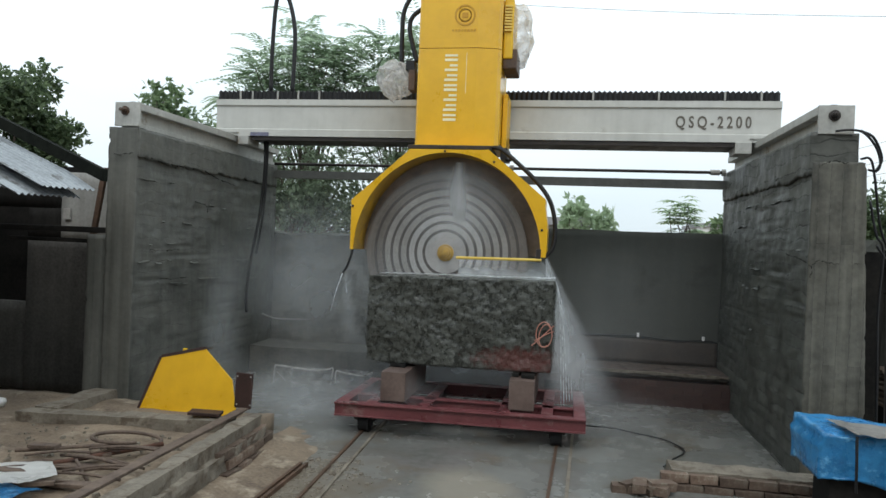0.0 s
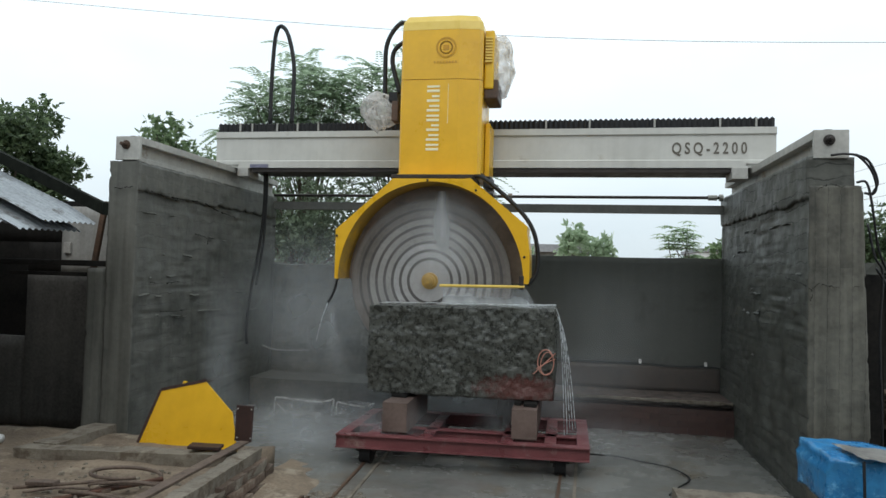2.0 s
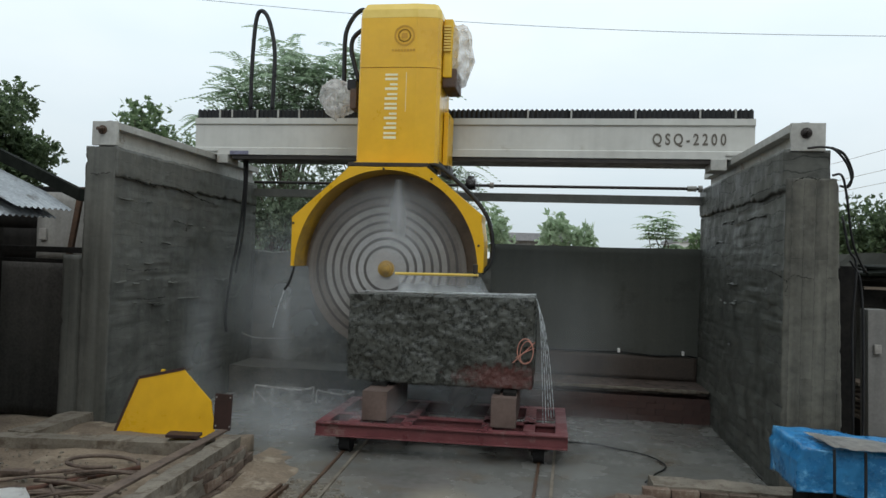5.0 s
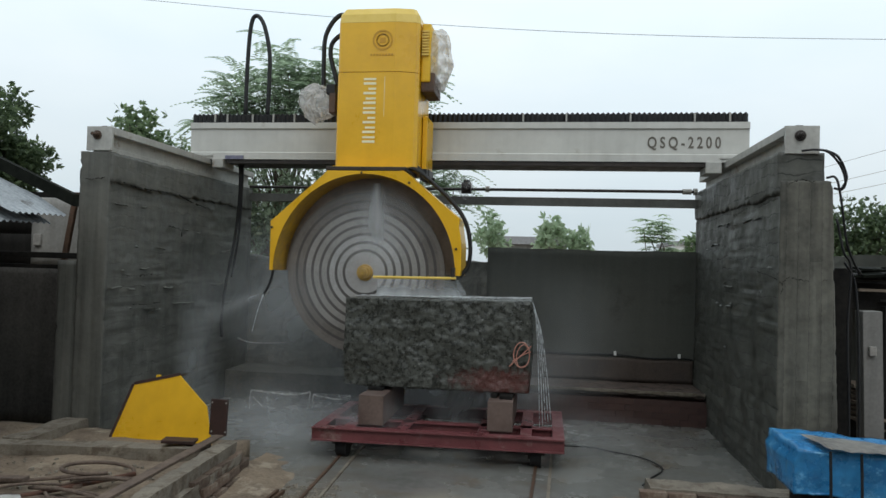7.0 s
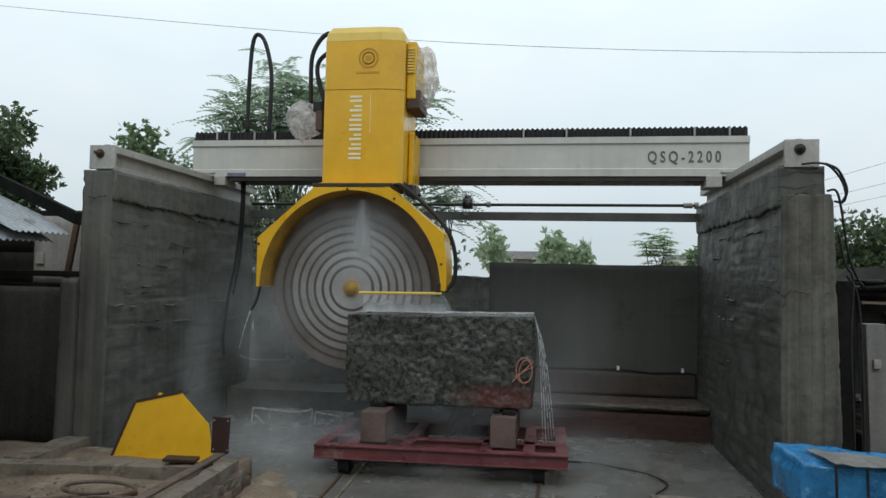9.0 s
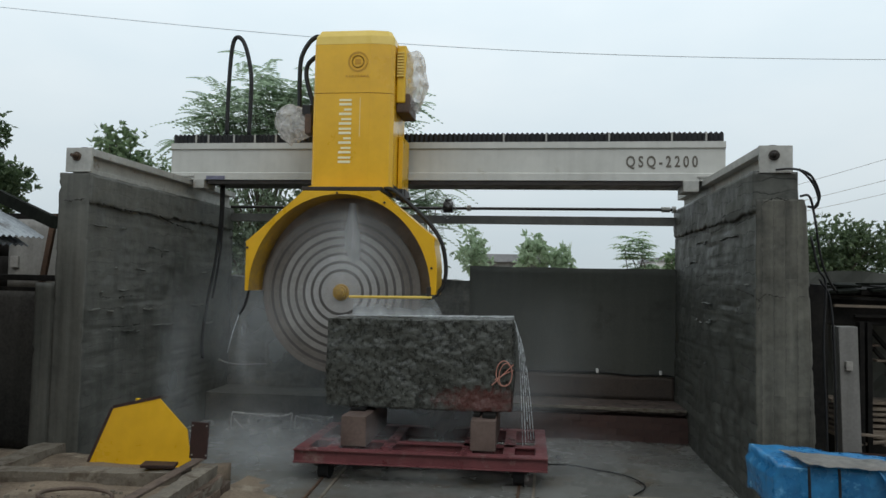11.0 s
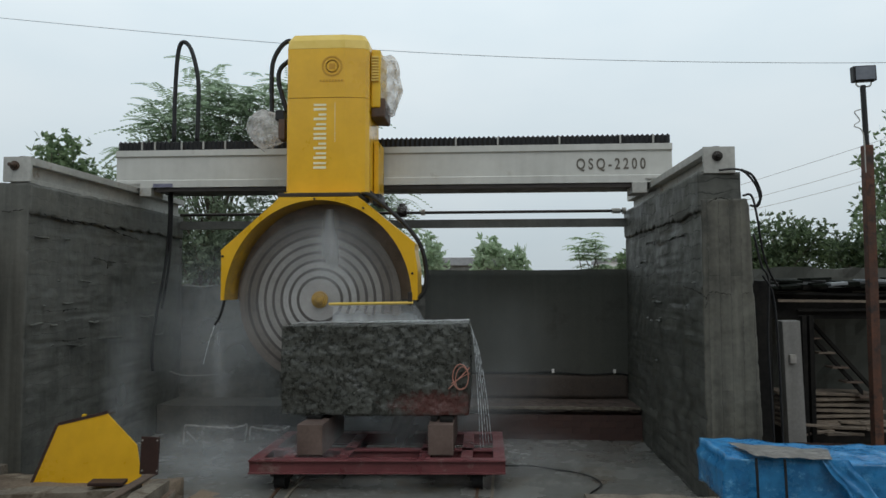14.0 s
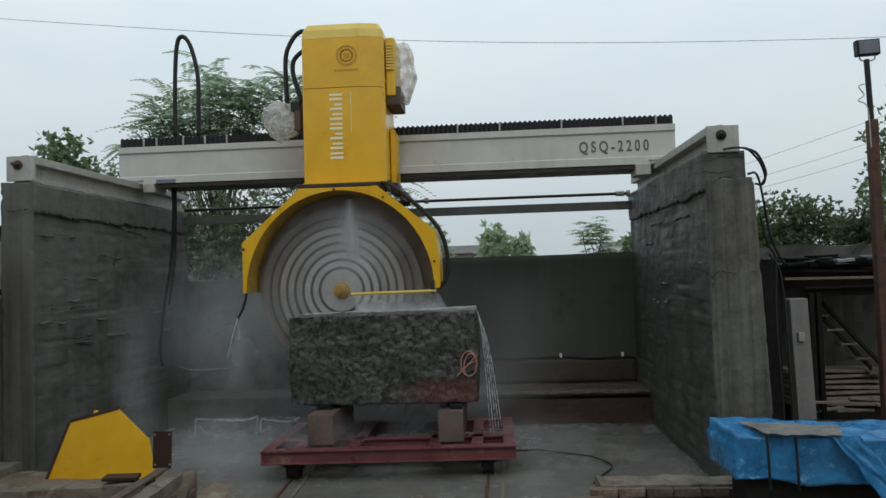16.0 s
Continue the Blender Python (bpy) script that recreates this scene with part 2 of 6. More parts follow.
M["girder"] = surface("weathered_grey_paint", (0.28, 0.275, 0.255), (0.47, 0.465, 0.435), 0.55, 25, 3, 0.12, streak=0.3, stain=(0.2, 0.15, 0.11), stain_at=0.63)
M["yellow"] = surface("yellow_machine_paint", (0.66, 0.355, 0.006), (0.8, 0.45, 0.011), 0.36, 6, 1.6, 0.03, coat=0.2, stain=(0.56, 0.3, 0.014), stain_at=0.7)
M["yellow_dull"] = surface("dull_yellow_paint", (0.68, 0.4, 0.008), (0.8, 0.5, 0.02), 0.5, 20, 3, 0.05, stain=(0.5, 0.32, 0.05), stain_at=0.7)
M["pale_yellow"] = surface("washed_out_and_skylit_yellow", (0.66, 0.45, 0.06), (0.78, 0.57, 0.14), 0.38, 6, 2, 0.03)
M["hub_paint"] = surface("mud_spattered_yellow", (0.26, 0.15, 0.02), (0.5, 0.29, 0.03), 0.5, 20, 14, 0.2)
M["black"] = surface("black_rubber", (0.008, 0.008, 0.009), (0.022, 0.022, 0.023), 0.5, 40, 6, 0.1, spec=0.3)
M["darksteel"] = surface("dark_oily_steel", (0.02, 0.018, 0.017), (0.06, 0.05, 0.045), 0.5, 30, 5, 0.2, metal=0.5)
M["rust"] = surface("rusty_steel", (0.035, 0.017, 0.012), (0.14, 0.058, 0.034), 0.8, 50, 5, 0.5, stain=(0.03, 0.02, 0.017), stain_at=0.55, streak=0.3)
M["oily_rust"] = surface("oily_rust", (0.035, 0.02, 0.012), (0.11, 0.06, 0.035), 0.6, 40, 8, 0.3)
M["brownplate"] = surface("brown_primer_plate", (0.022, 0.01, 0.008), (0.05, 0.022, 0.017), 0.6, 40, 5, 0.15)
M["red"] = surface("red_oxide_paint", (0.1, 0.028, 0.032), (0.17, 0.05, 0.053), 0.5, 30, 3, 0.15, stain=(0.23, 0.15, 0.135), stain_at=0.62, wet=0.15)
M["granite"] = surface("split_granite", (0.01, 0.0112, 0.0095), (0.07, 0.073, 0.063), 0.46, 70, 18, 0.6, stain=(0.19, 0.195, 0.172), stain_at=0.635, depth=0.02, wet=0.2, sharp=0.05, spot=[((0.72, -0.47, 0.13), (0.55, 0.5, 0.16), (0.11, 0.035, 0.03))])
M["chalk"] = surface("orange_chalk_paint", (0.36, 0.14, 0.1), (0.52, 0.26, 0.2), 0.8, 60, 10, 0.2)
M["steel"] = surface("wet_saw_steel", (0.3, 0.285, 0.275), (0.42, 0.41, 0.4), 0.5, 20, 2, 0.03, metal=0.2)
M["midsteel"] = surface("streaked_saw_steel", (0.2, 0.188, 0.177), (0.3, 0.285, 0.27), 0.55, 20, 2, 0.03, metal=0.1)
M["mud_shade_steel"] = surface("muddy_shaded_saw_steel", (0.1, 0.088, 0.078), (0.175, 0.157, 0.142), 0.6, 20, 2, 0.03)
M["ring"] = surface("dark_blade_groove", (0.045, 0.04, 0.037), (0.08, 0.072, 0.066), 0.6, 20, 2, 0.0)
M["hoodin"] = surface("slurry_caked_hood_inside", (0.16, 0.12, 0.095), (0.32, 0.25, 0.2), 0.75, 14, 2.5, 0.2)
M["lining"] = surface("mud_stained_yellow_lining", (0.32, 0.2, 0.075), (0.7, 0.4, 0.03), 0.6, 14, 2.2, 0.1)
M["scrap"] = surface("dusty_scrap", (0.055, 0.036, 0.028), (0.165, 0.12, 0.092), 0.85, 40, 8, 0.4)
M["timber"] = surface("raw_timber", (0.1, 0.078, 0.06), (0.24, 0.19, 0.145), 0.8, 30, 4, 0.3, streak=0.3)
M["wetblock"] = surface("wet_timber_block", (0.075, 0.05, 0.042), (0.15, 0.105, 0.088), 0.6, 30, 4, 0.3)
M["tarp"] = surface("blue_tarpaulin", (0.01, 0.1, 0.255), (0.032, 0.235, 0.5), 0.3, 14, 4.5, 0.5, stain=(0.15, 0.42, 0.68), stain_at=0.61, depth=0.03)
M["paper"] = surface("grey_sheet", (0.26, 0.25, 0.235), (0.42, 0.4, 0.37), 0.6, 20, 5, 0.3)
M["tin"] = surface("galvanised_roof_sheet", (0.15, 0.162, 0.175), (0.34, 0.365, 0.385), 0.5, 30, 1.6, 0.1, metal=0.15, stain=(0.075, 0.068, 0.062), stain_at=0.6)
M["fascia"] = surface("mossy_roof_edge", (0.004, 0.005, 0.004), (0.016, 0.018, 0.014), 0.95, 20, 3, 0.4, spec=0.08)
M["plaster"] = surface("dirty_whitewash", (0.16, 0.156, 0.145), (0.34, 0.33, 0.31), 0.85, 30, 1.4, 0.2, streak=0.3)
# near black: dark timber and gaps, plus shed shade held in the colour
M["dark"] = surface("dark_boards_and_shade", (0.008, 0.008, 0.008), (0.025, 0.023, 0.021), 0.9, 25, 3, 0.3, spec=0.1)
M["bark"] = surface("tree_bark", (0.07, 0.055, 0.04), (0.17, 0.14, 0.11), 0.9, 30, 5, 0.8, depth=0.03)
M["cream"] = surface("cream_decal", (0.8, 0.72, 0.45), (0.86, 0.8, 0.56), 0.5, 30, 4, 0.0)
M["ink"] = surface("dark_print", (0.1, 0.09, 0.07), (0.14, 0.12, 0.1), 0.6, 30, 4, 0.0)
M["brownink"] = surface("brown_print", (0.5, 0.24, 0.006), (0.56, 0.29, 0.01), 0.5, 30, 4, 0.0)
M["bluetag"] = surface("blue_grey_plate", (0.1, 0.1, 0.15), (0.22, 0.22, 0.3), 0.5, 30, 14, 0.0)
M["post_white"] = surface("grimy_whitewash", (0.11, 0.107, 0.1), (0.24, 0.235, 0.225), 0.85, 30, 1.4, 0.2, streak=0.3)
M["lampglass"] = surface("lamp_glass", (0.1, 0.11, 0.13), (0.16, 0.17, 0.2), 0.15, 20, 3, 0.0)
M["white"] = surface("white_enamel", (0.68, 0.67, 0.65), (0.78, 0.77, 0.75), 0.35, 20, 3, 0.0)
M["far_roof"] = surface("far_grey_roof", (0.2, 0.2, 0.21), (0.33, 0.33, 0.34), 0.7, 10, 2, 0.0)


def leaf(name, dark, light, back=0.25):
    """Leaves, each a little different in colour, thin enough to glow against the sky."""
    m = bpy.data.materials.new(name)
    m.use_nodes = True
    n, l = m.node_tree.nodes, m.node_tree.links
    b = n["Principled BSDF"]
    g = n.new("ShaderNodeNewGeometry")
    r = n.new("ShaderNodeValToRGB")
    r.color_ramp.elements[0].color = (*dark, 1)
    r.color_ramp.elements[1].color = (*light, 1)
    l.new(g.outputs["Random Per Island"], r.inputs["Fac"])
    l.new(r.outputs["Color"], b.inputs["Base Color"])
    b.inputs["Roughness"].default_value = 0.55
    tr = n.new("ShaderNodeBsdfTranslucent")
    l.new(r.outputs["Color"], tr.inputs["Color"])
    mx = n.new("ShaderNodeMixShader")
    mx.inputs[0].default_value = back
    l.new(b.outputs[0], mx.inputs[1])
    l.new(tr.outputs[0], mx.inputs[2])
    l.new(mx.outputs[0], n["Material Output"].inputs["Surface"])
    return m


M["leaf_dark"] = leaf("dark_glossy_leaves", (0.05, 0.08, 0.042), (0.16, 0.22, 0.105), 0.5)
M["leaf_mid"] = leaf("mid_green_leaves", (0.1, 0.155, 0.08), (0.27, 0.36, 0.19), 0.58)
M["leaf_low"] = leaf("grey_green_leaves", (0.12, 0.16, 0.1), (0.32, 0.39, 0.27), 0.6)
M["leaf_feather"] = leaf("feathery_grey_green_leaves", (0.17, 0.235, 0.15), (0.46, 0.57, 0.4), 0.62)
M["leaf_pale"] = leaf("pale_green_leaves", (0.3, 0.39, 0.25), (0.52, 0.62, 0.44), 0.66)


def watery(name, density, scale=3.0, colour=(0.85, 0.88, 0.9), stretch=(1, 1, 1), power=1.0, round_edge=True, low=0.35):
    """Fine spray: see-through, thickest in the middle of its piece and broken up by noise."""
    m = bpy.data.materials.new(name)
    m.use_nodes = True
    n, l = m.node_tree.nodes, m.node_tree.links
    n.remove(n["Principled BSDF"])
    co = n.new("ShaderNodeTexCoord")
    mp = n.new("ShaderNodeMapping")
    mp.inputs["Scale"].default_value = stretch
    l.new(co.outputs["Object"], mp.inputs["Vector"])
    no = n.new("ShaderNodeTexNoise")
    no.inputs["Scale"].default_value = scale
    no.inputs["Detail"].default_value = 4.0
    l.new(mp.outputs["Vector"], no.inputs["Vector"])
    rg = n.new("ShaderNodeMapRange")
    rg.inputs["From Min"].default_value = low
    rg.inputs["From Max"].default_value = 0.75
    rg.inputs["To Max"].default_value = density
    l.new(no.outputs["Fac"], rg.inputs["Value"])
    fac = rg.outputs["Result"]
    if round_edge:
        at = n.new("ShaderNodeAttribute")
        at.attribute_name = "thick"
        pw = n.new("ShaderNodeMath")
        pw.operation = "POWER"
        pw.inputs[1].default_value = power
        l.new(at.outputs["Fac"], pw.inputs[0])
        mu = n.new("ShaderNodeMath")
        mu.operation = "MULTIPLY"
        l.new(pw.outputs[0], mu.inputs[0])
        l.new(fac, mu.inputs[1])
        fac = mu.outputs[0]
    di = n.new("ShaderNodeBsdfDiffuse")
    di.inputs["Color"].default_value = (*colour, 1)
    tl = n.new("ShaderNodeBsdfTranslucent")
    tl.inputs["Color"].default_value = (*colour, 1)
    both = n.new("ShaderNodeMixShader")
    both.inputs[0].default_value = 0.5
    l.new(di.outputs[0], both.inputs[1])
    l.new(tl.outputs[0], both.inputs[2])
    tp = n.new("ShaderNodeBsdfTransparent")
    mx = n.new("ShaderNodeMixShader")
    l.new(fac, mx.inputs[0])
    l.new(tp.outputs[0], mx.inputs[1])
    l.new(both.outputs[0], mx.inputs[2])
    l.new(mx.outputs[0], n["Material Output"].inputs["Surface"])
    return m


M["mist"] = watery("fine_water_mist", 0.52, 1.3, low=0.05, colour=(0.7, 0.74, 0.77))
M["spray"] = watery("water_spray", 0.95, 5.0, stretch=(1, 1, 0.3), low=0.15)
M["stream"] = watery("falling_water", 0.95, 16.0, round_edge=False, low=0.25)
M["clear_plastic"] = watery("clear_plastic_sheet", 0.55, 11.0, colour=(0.6, 0.6, 0.6), round_edge=False, low=0.42)
M["plastic"] = watery("thin_plastic_wrap", 1.0, 9.0, colour=(0.72, 0.7, 0.68), round_edge=False, low=0.2)


# ---- building blocks ----
ORIGIN = {}


def thing(name, at, label, category, group="", kind=""):
    ob = new(name)
    ob.location = at
    ob.empty_display_size = 0.2
    ORIGIN[ob] = Vector(at)
    return tagged(ob, label, category, group, kind)


def mesh_of(name, bm, material, smooth=False):
    me = bpy.data.meshes.new(name)
    bm.normal_update()
    bm.to_mesh(me)
    bm.free()
    me.materials.append(material)
    if smooth:
        me.polygons.foreach_set("use_smooth", [True] * len(me.polygons))
    return me


def part(name, bm, material, parent, label="", smooth=False):
    """Links a bmesh, given in world places, as one mesh under a thing or a part of it."""
    o = ORIGIN[parent]
    bmesh.ops.translate(bm, vec=-o, verts=bm.verts)
    ob = new(name, mesh_of(name, bm, material, smooth))
    ob.parent = parent
    ORIGIN[ob] = o
    return tagged(ob, label)


def single(name, bm, material, label, category, group="", kind="", smooth=False):
    ob = new(name, mesh_of(name, bm, material, smooth))
    ORIGIN[ob] = Vector((0, 0, 0))
    return tagged(ob, label, category, group, kind)


def bx(bm, x0, x1, y0, y1, z0, z1, bevel=0.0, turn=None):
    """A box, its edges bevelled, turned about its middle if told to."""
    got = bmesh.ops.create_cube(bm, size=1.0)["verts"]
    c = Vector(((x0 + x1) / 2, (y0 + y1) / 2, (z0 + z1) / 2))
    for v in got:
        v.co = Vector((v.co.x * (x1 - x0), v.co.y * (y1 - y0), v.co.z * (z1 - z0)))
    if turn:
        bmesh.ops.rotate(bm, cent=(0, 0, 0), matrix=Euler([radians(a) for a in turn]).to_matrix(), verts=got)
    bmesh.ops.translate(bm, vec=c, verts=got)
    if bevel:
        es = list({e for v in got for e in v.link_edges})
        bmesh.ops.bevel(bm, geom=es, offset=bevel, segments=2, affect="EDGES", profile=0.6)
    return bm


def box(*a, **k):
    return bx(bmesh.new(), *a, **k)


def loft(bm, rings, closed_ring=True, caps=True):
    """Joins rings of points, each of the same count."""
    vs = [[bm.verts.new(p) for p in r] for r in rings]
    k = len(vs[0])
    for a, b in zip(vs, vs[1:]):
        for i in range(k if closed_ring else k - 1):
            bm.faces.new((a[i], a[(i + 1) % k], b[(i + 1) % k], b[i]))
    if caps and closed_ring:
        bm.faces.new(vs[0][::-1])
        bm.faces.new(vs[-1])
    return bm


def smooth_line(pts, steps=6):
    """A Catmull-Rom line through the points."""
    p = [Vector(q) for q in pts]
    p = [p[0] * 2 - p[1]] + p + [p[-1] * 2 - p[-2]]
    out = []
    for i in range(1, len(p) - 2):
        for s in range(steps):
            t = s / steps
            out.append(0.5 * ((2 * p[i]) + (p[i + 1] - p[i - 1]) * t + (2 * p[i - 1] - 5 * p[i] + 4 * p[i + 1] - p[i + 2]) * t * t
                              + (3 * p[i] - p[i - 1] - 3 * p[i + 1] + p[i + 2]) * t ** 3))
    out.append(p[-2])
    return out


def tube(bm, pts, r, seg=8, r_end=None, steps=6):
    line = smooth_line(pts, steps) if steps > 1 else [Vector(q) for q in pts]
    rings = []
    side = None
    for i, c in enumerate(line):
        d = (line[min(i + 1, len(line) - 1)] - line[max(i - 1, 0)]).normalized()
        if side is None:
            side = d.orthogonal().normalized()
        side = (side - d * side.dot(d)).normalized()
        up = d.cross(side)
        rad = r if r_end is None else r + (r_end - r) * i / (len(line) - 1)
        rings.append([c + (side * math.cos(a) + up * math.sin(a)) * rad for a in (2 * math.pi * j / seg for j in range(seg))])
    return loft(bm, rings)


def rod(bm, a, b, r, seg=12, r_end=None):
    return tube(bm, (a, b), r, seg, r_end, steps=1)


def lathe(bm, axis_at, profile, seg=48):
    """Turns (y, radius) pairs about an axis along y."""
    cx, cz = axis_at
    rings = [[(cx + r * math.cos(a), y, cz + r * math.sin(a)) for a in (2 * math.pi * j / seg for j in range(seg))] for y, r in profile]
    return loft(bm, rings)


def prism(bm, outline, y0, y1):
    """An outline of (x, z) pairs drawn out from y0 to y1."""
    return loft(bm, [[(x, y0, z) for x, z in outline], [(x, y1, z) for x, z in outline]])


def grid_box(x0, x1, y0, y1, z0, z1, step, bump):
    """A box of small faces, each point moved by bump(place)."""
    bm = bmesh.new()
    steps = step if isinstance(step, tuple) else (step, step, step)
    n = [max(1, round(d / q)) for d, q in zip((x1 - x0, y1 - y0, z1 - z0), steps)]
    lo, hi = (x0, y0, z0), (x1, y1, z1)
    made = {}

    def vert(i):
        if i not in made:
            p = Vector([lo[k] + (hi[k] - lo[k]) * i[k] / n[k] for k in range(3)])
            out = Vector([(-1 if i[k] == 0 else 1 if i[k] == n[k] else 0) for k in range(3)])
            made[i] = bm.verts.new(p + bump(p, out.normalized()))
        return made[i]

    for k in range(3):
        a, b = [j for j in range(3) if j != k]
        for end in (0, n[k]):
            for i in range(n[a]):
                for j in range(n[b]):
                    q = []
                    for di, dj in ((0, 0), (1, 0), (1, 1), (0, 1)):
                        c = [0, 0, 0]
                        c[k], c[a], c[b] = end, i + di, j + dj
                        q.append(vert(tuple(c)))
                    if (end > 0) == (k == 1):
                        q.reverse()
                    bm.faces.new(q)
    return bm


def grid_sheet(x0, x1, y0, y1, nx, ny, height):
    bm = bmesh.new()
    vs = [[bm.verts.new((x0 + (x1 - x0) * i / nx, y0 + (y1 - y0) * j / ny, height(x0 + (x1 - x0) * i / nx, y0 + (y1 - y0) * j / ny)))
           for i in range(nx + 1)] for j in range(ny + 1)]
    for j in range(ny):
        for i in range(nx):
            bm.faces.new((vs[j][i], vs[j][i + 1], vs[j + 1][i + 1], vs[j + 1][i]))
    return bm


def nz(p, s, seed=0.0):
    return noise.noise(Vector((p[0] * s + seed, p[1] * s - seed * 0.7, p[2] * s + seed * 1.3)))


# ---- ground and walls ----
def ground_height(x, y):
    far = max(0.0, math.hypot(x, y - 6) - 14)
    rough = 0.025 * nz((x, y, 0), 1.3) + 0.012 * nz((x, y, 0), 5.0, 3)
    return (-0.03 + rough) if far == 0 else -0.05


ground_bm = grid_sheet(-12, 12, -4, 20, 120, 120, ground_height)
outer = [(-3000, -3000), (3000, -3000), (3000, 3000), (-3000, 3000)]
inner = [(-12, -4), (12, -4), (12, 20), (-12, 20)]
ov = [ground_bm.verts.new((x, y, -0.05)) for x, y in outer]
iv = [ground_bm.verts.new((x, y, -0.05)) for x, y in inner]
for i in range(4):
    ground_bm.faces.new((ov[i], ov[(i + 1) % 4], iv[(i + 1) % 4], iv[i]))
single("ground", ground_bm, M["soil"], "trodden brown soil of the stone yard", "ground", kind="structure", smooth=True)


def slab_height(x, y):
    return 0.012 + 0.008 * nz((x, y, 0), 2.0, 7) + 0.004 * nz((x, y, 0), 9.0, 2)


single("pit_floor", grid_sheet(-4.66, 2.16, 3.2, 9.6, 110, 105, slab_height), M["slab"],
       "wet concrete floor covered in grey slurry", "floor", kind="structure", smooth=True)


def board_marks(p, out):
    """Cast and patched concrete: stepped formwork boards, grooves between them, bulges and plaster patches."""
    lift = p.z + 0.02 * nz((p.x, p.y * 0.4, 0), 0.9, 5)
    board = math.floor(lift / 0.135)
    within = lift / 0.135 - board
    keep = nz((p.x, p.y * 0.8, p.z * 1.1), 1.1, 2)  # where the plaster has come off the boards
    shown = min(1.0, max(0.0, keep * 4 + 0.7))
    off = 0.014 * nz((board * 3.1, math.floor(p.y / 1.2 + board * 0.37) * 1.7, p.x), 1.0, 11) * shown
    groove = (-0.012 if within < 0.2 else 0.0) * shown * max(0.0, 0.5 + 1.6 * nz((0, p.y, board * 2.0), 1.7, 8))
    edge = 0.006 if 0.16 < nz((p.x, p.y * 0.7, p.z * 1.6), 1.5, 2) else 0.0
    lump = max(0.0, nz((p.x * 0.6, p.y, p.z * 2.2), 4.5, 6) - 0.15) * 0.012
    chip = max(0.0, nz(p, 9.0, 14) - 0.2) * 0.05
    d = off + groove + edge + lump + 0.012 * nz(p, 0.9, 9) + 0.006 * nz(p, 7.0, 4) + 0.006 * nz(p, 16.0, 4) - 0.02
    if sum(abs(c) > 0.3 for c in out) > 1:
        return out * (d * 0.4 - chip)
    return out * d


def upright_boards(p, out):
    """A wall's end, cast against upright boards of uneven depth."""
    b = math.floor(p.x / 0.105)
    gap = -0.008 if p.x / 0.105 - b < 0.18 else 0.0
    return out * (0.02 * nz((b * 2.3, 0, 0), 1.7, 3) + gap + 0.006 * nz((p.x * 3, 0, p.z), 2.0, 5) + 0.005 * nz(p, 9.0, 4))


def west_marks(p, out):
    return upright_boards(p, out) if out.y < -0.9 else board_marks(p, out)


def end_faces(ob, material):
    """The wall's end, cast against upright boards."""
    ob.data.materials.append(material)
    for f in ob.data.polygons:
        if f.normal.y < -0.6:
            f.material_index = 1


wl = tagged(new("wall_west"), "weathered cast concrete wall carrying the rail girder", "wall", kind="structure")
ORIGIN[wl] = Vector((0, 0, 0))
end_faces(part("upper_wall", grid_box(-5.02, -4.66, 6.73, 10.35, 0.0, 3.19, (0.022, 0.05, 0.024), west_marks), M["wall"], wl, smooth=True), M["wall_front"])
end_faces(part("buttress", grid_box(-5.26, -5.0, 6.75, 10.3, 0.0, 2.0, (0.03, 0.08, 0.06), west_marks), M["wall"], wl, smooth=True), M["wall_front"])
wr = tagged(new("wall_east"), "weathered cast concrete wall with cracked plaster", "wall", kind="structure")
ORIGIN[wr] = Vector((0, 0, 0))


def torn_edge(p, out):
    """Plaster with a ragged lower edge, drawn over the boards below it."""
    d = out * (0.009 * nz(p, 2.5, 21) + 0.006 * nz(p, 11, 4))
    if p.z < 2.9:
        d.z += 0.035 * nz((0, p.y, 0), 2.2, 31) + 0.035 * nz((0, p.y, 0), 7.0, 33) + 0.02 * nz((0, p.y, 0), 17.0, 35)
    return d


part("upper_wall", grid_box(2.116, 2.52, 6.742, 10.35, 2.82, 3.21, (0.03, 0.025, 0.03), torn_edge), M["wall_dark"], wr, smooth=True)
part("plaster_band", grid_box(-4.68, -4.642, 6.742, 10.3, 2.85, 3.17, (0.02, 0.025, 0.03), torn_edge), M["wall"], wl, "smoother plaster band along the top", smooth=True)


def leaning(p, out):
    d = board_marks(p, out)
    if out.y < -0.9:
        # upright boards formed the end face
        d = upright_boards(p, out)
    if p.x > 2.4:
        d.x += (2.95 - p.z) * 0.035
    return d


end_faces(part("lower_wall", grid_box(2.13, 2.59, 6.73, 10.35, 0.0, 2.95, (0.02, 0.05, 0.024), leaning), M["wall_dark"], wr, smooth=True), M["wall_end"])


def ragged(parent, pts, r, seed):
    """A broken crack: short uneven pieces along a line."""
    line = smooth_line(pts, 14)
    rr = random.Random(seed)
    bm = bmesh.new()
    k = 0
    while k < len(line) - 3:
        m = rr.randint(3, 7)
        piece = [p + Vector((0, rr.uniform(-0.006, 0.006), rr.uniform(-0.008, 0.008))) for p in line[k:k + m]]
        if len(piece) > 2 and rr.random() < 0.85:
            tube(bm, piece, r * rr.uniform(0.3, 1.0), 5, r * 0.3, steps=1)
        k += m - 1 if rr.random() < 0.7 else m + 1
    part("crack", bm, M["dark"], parent)


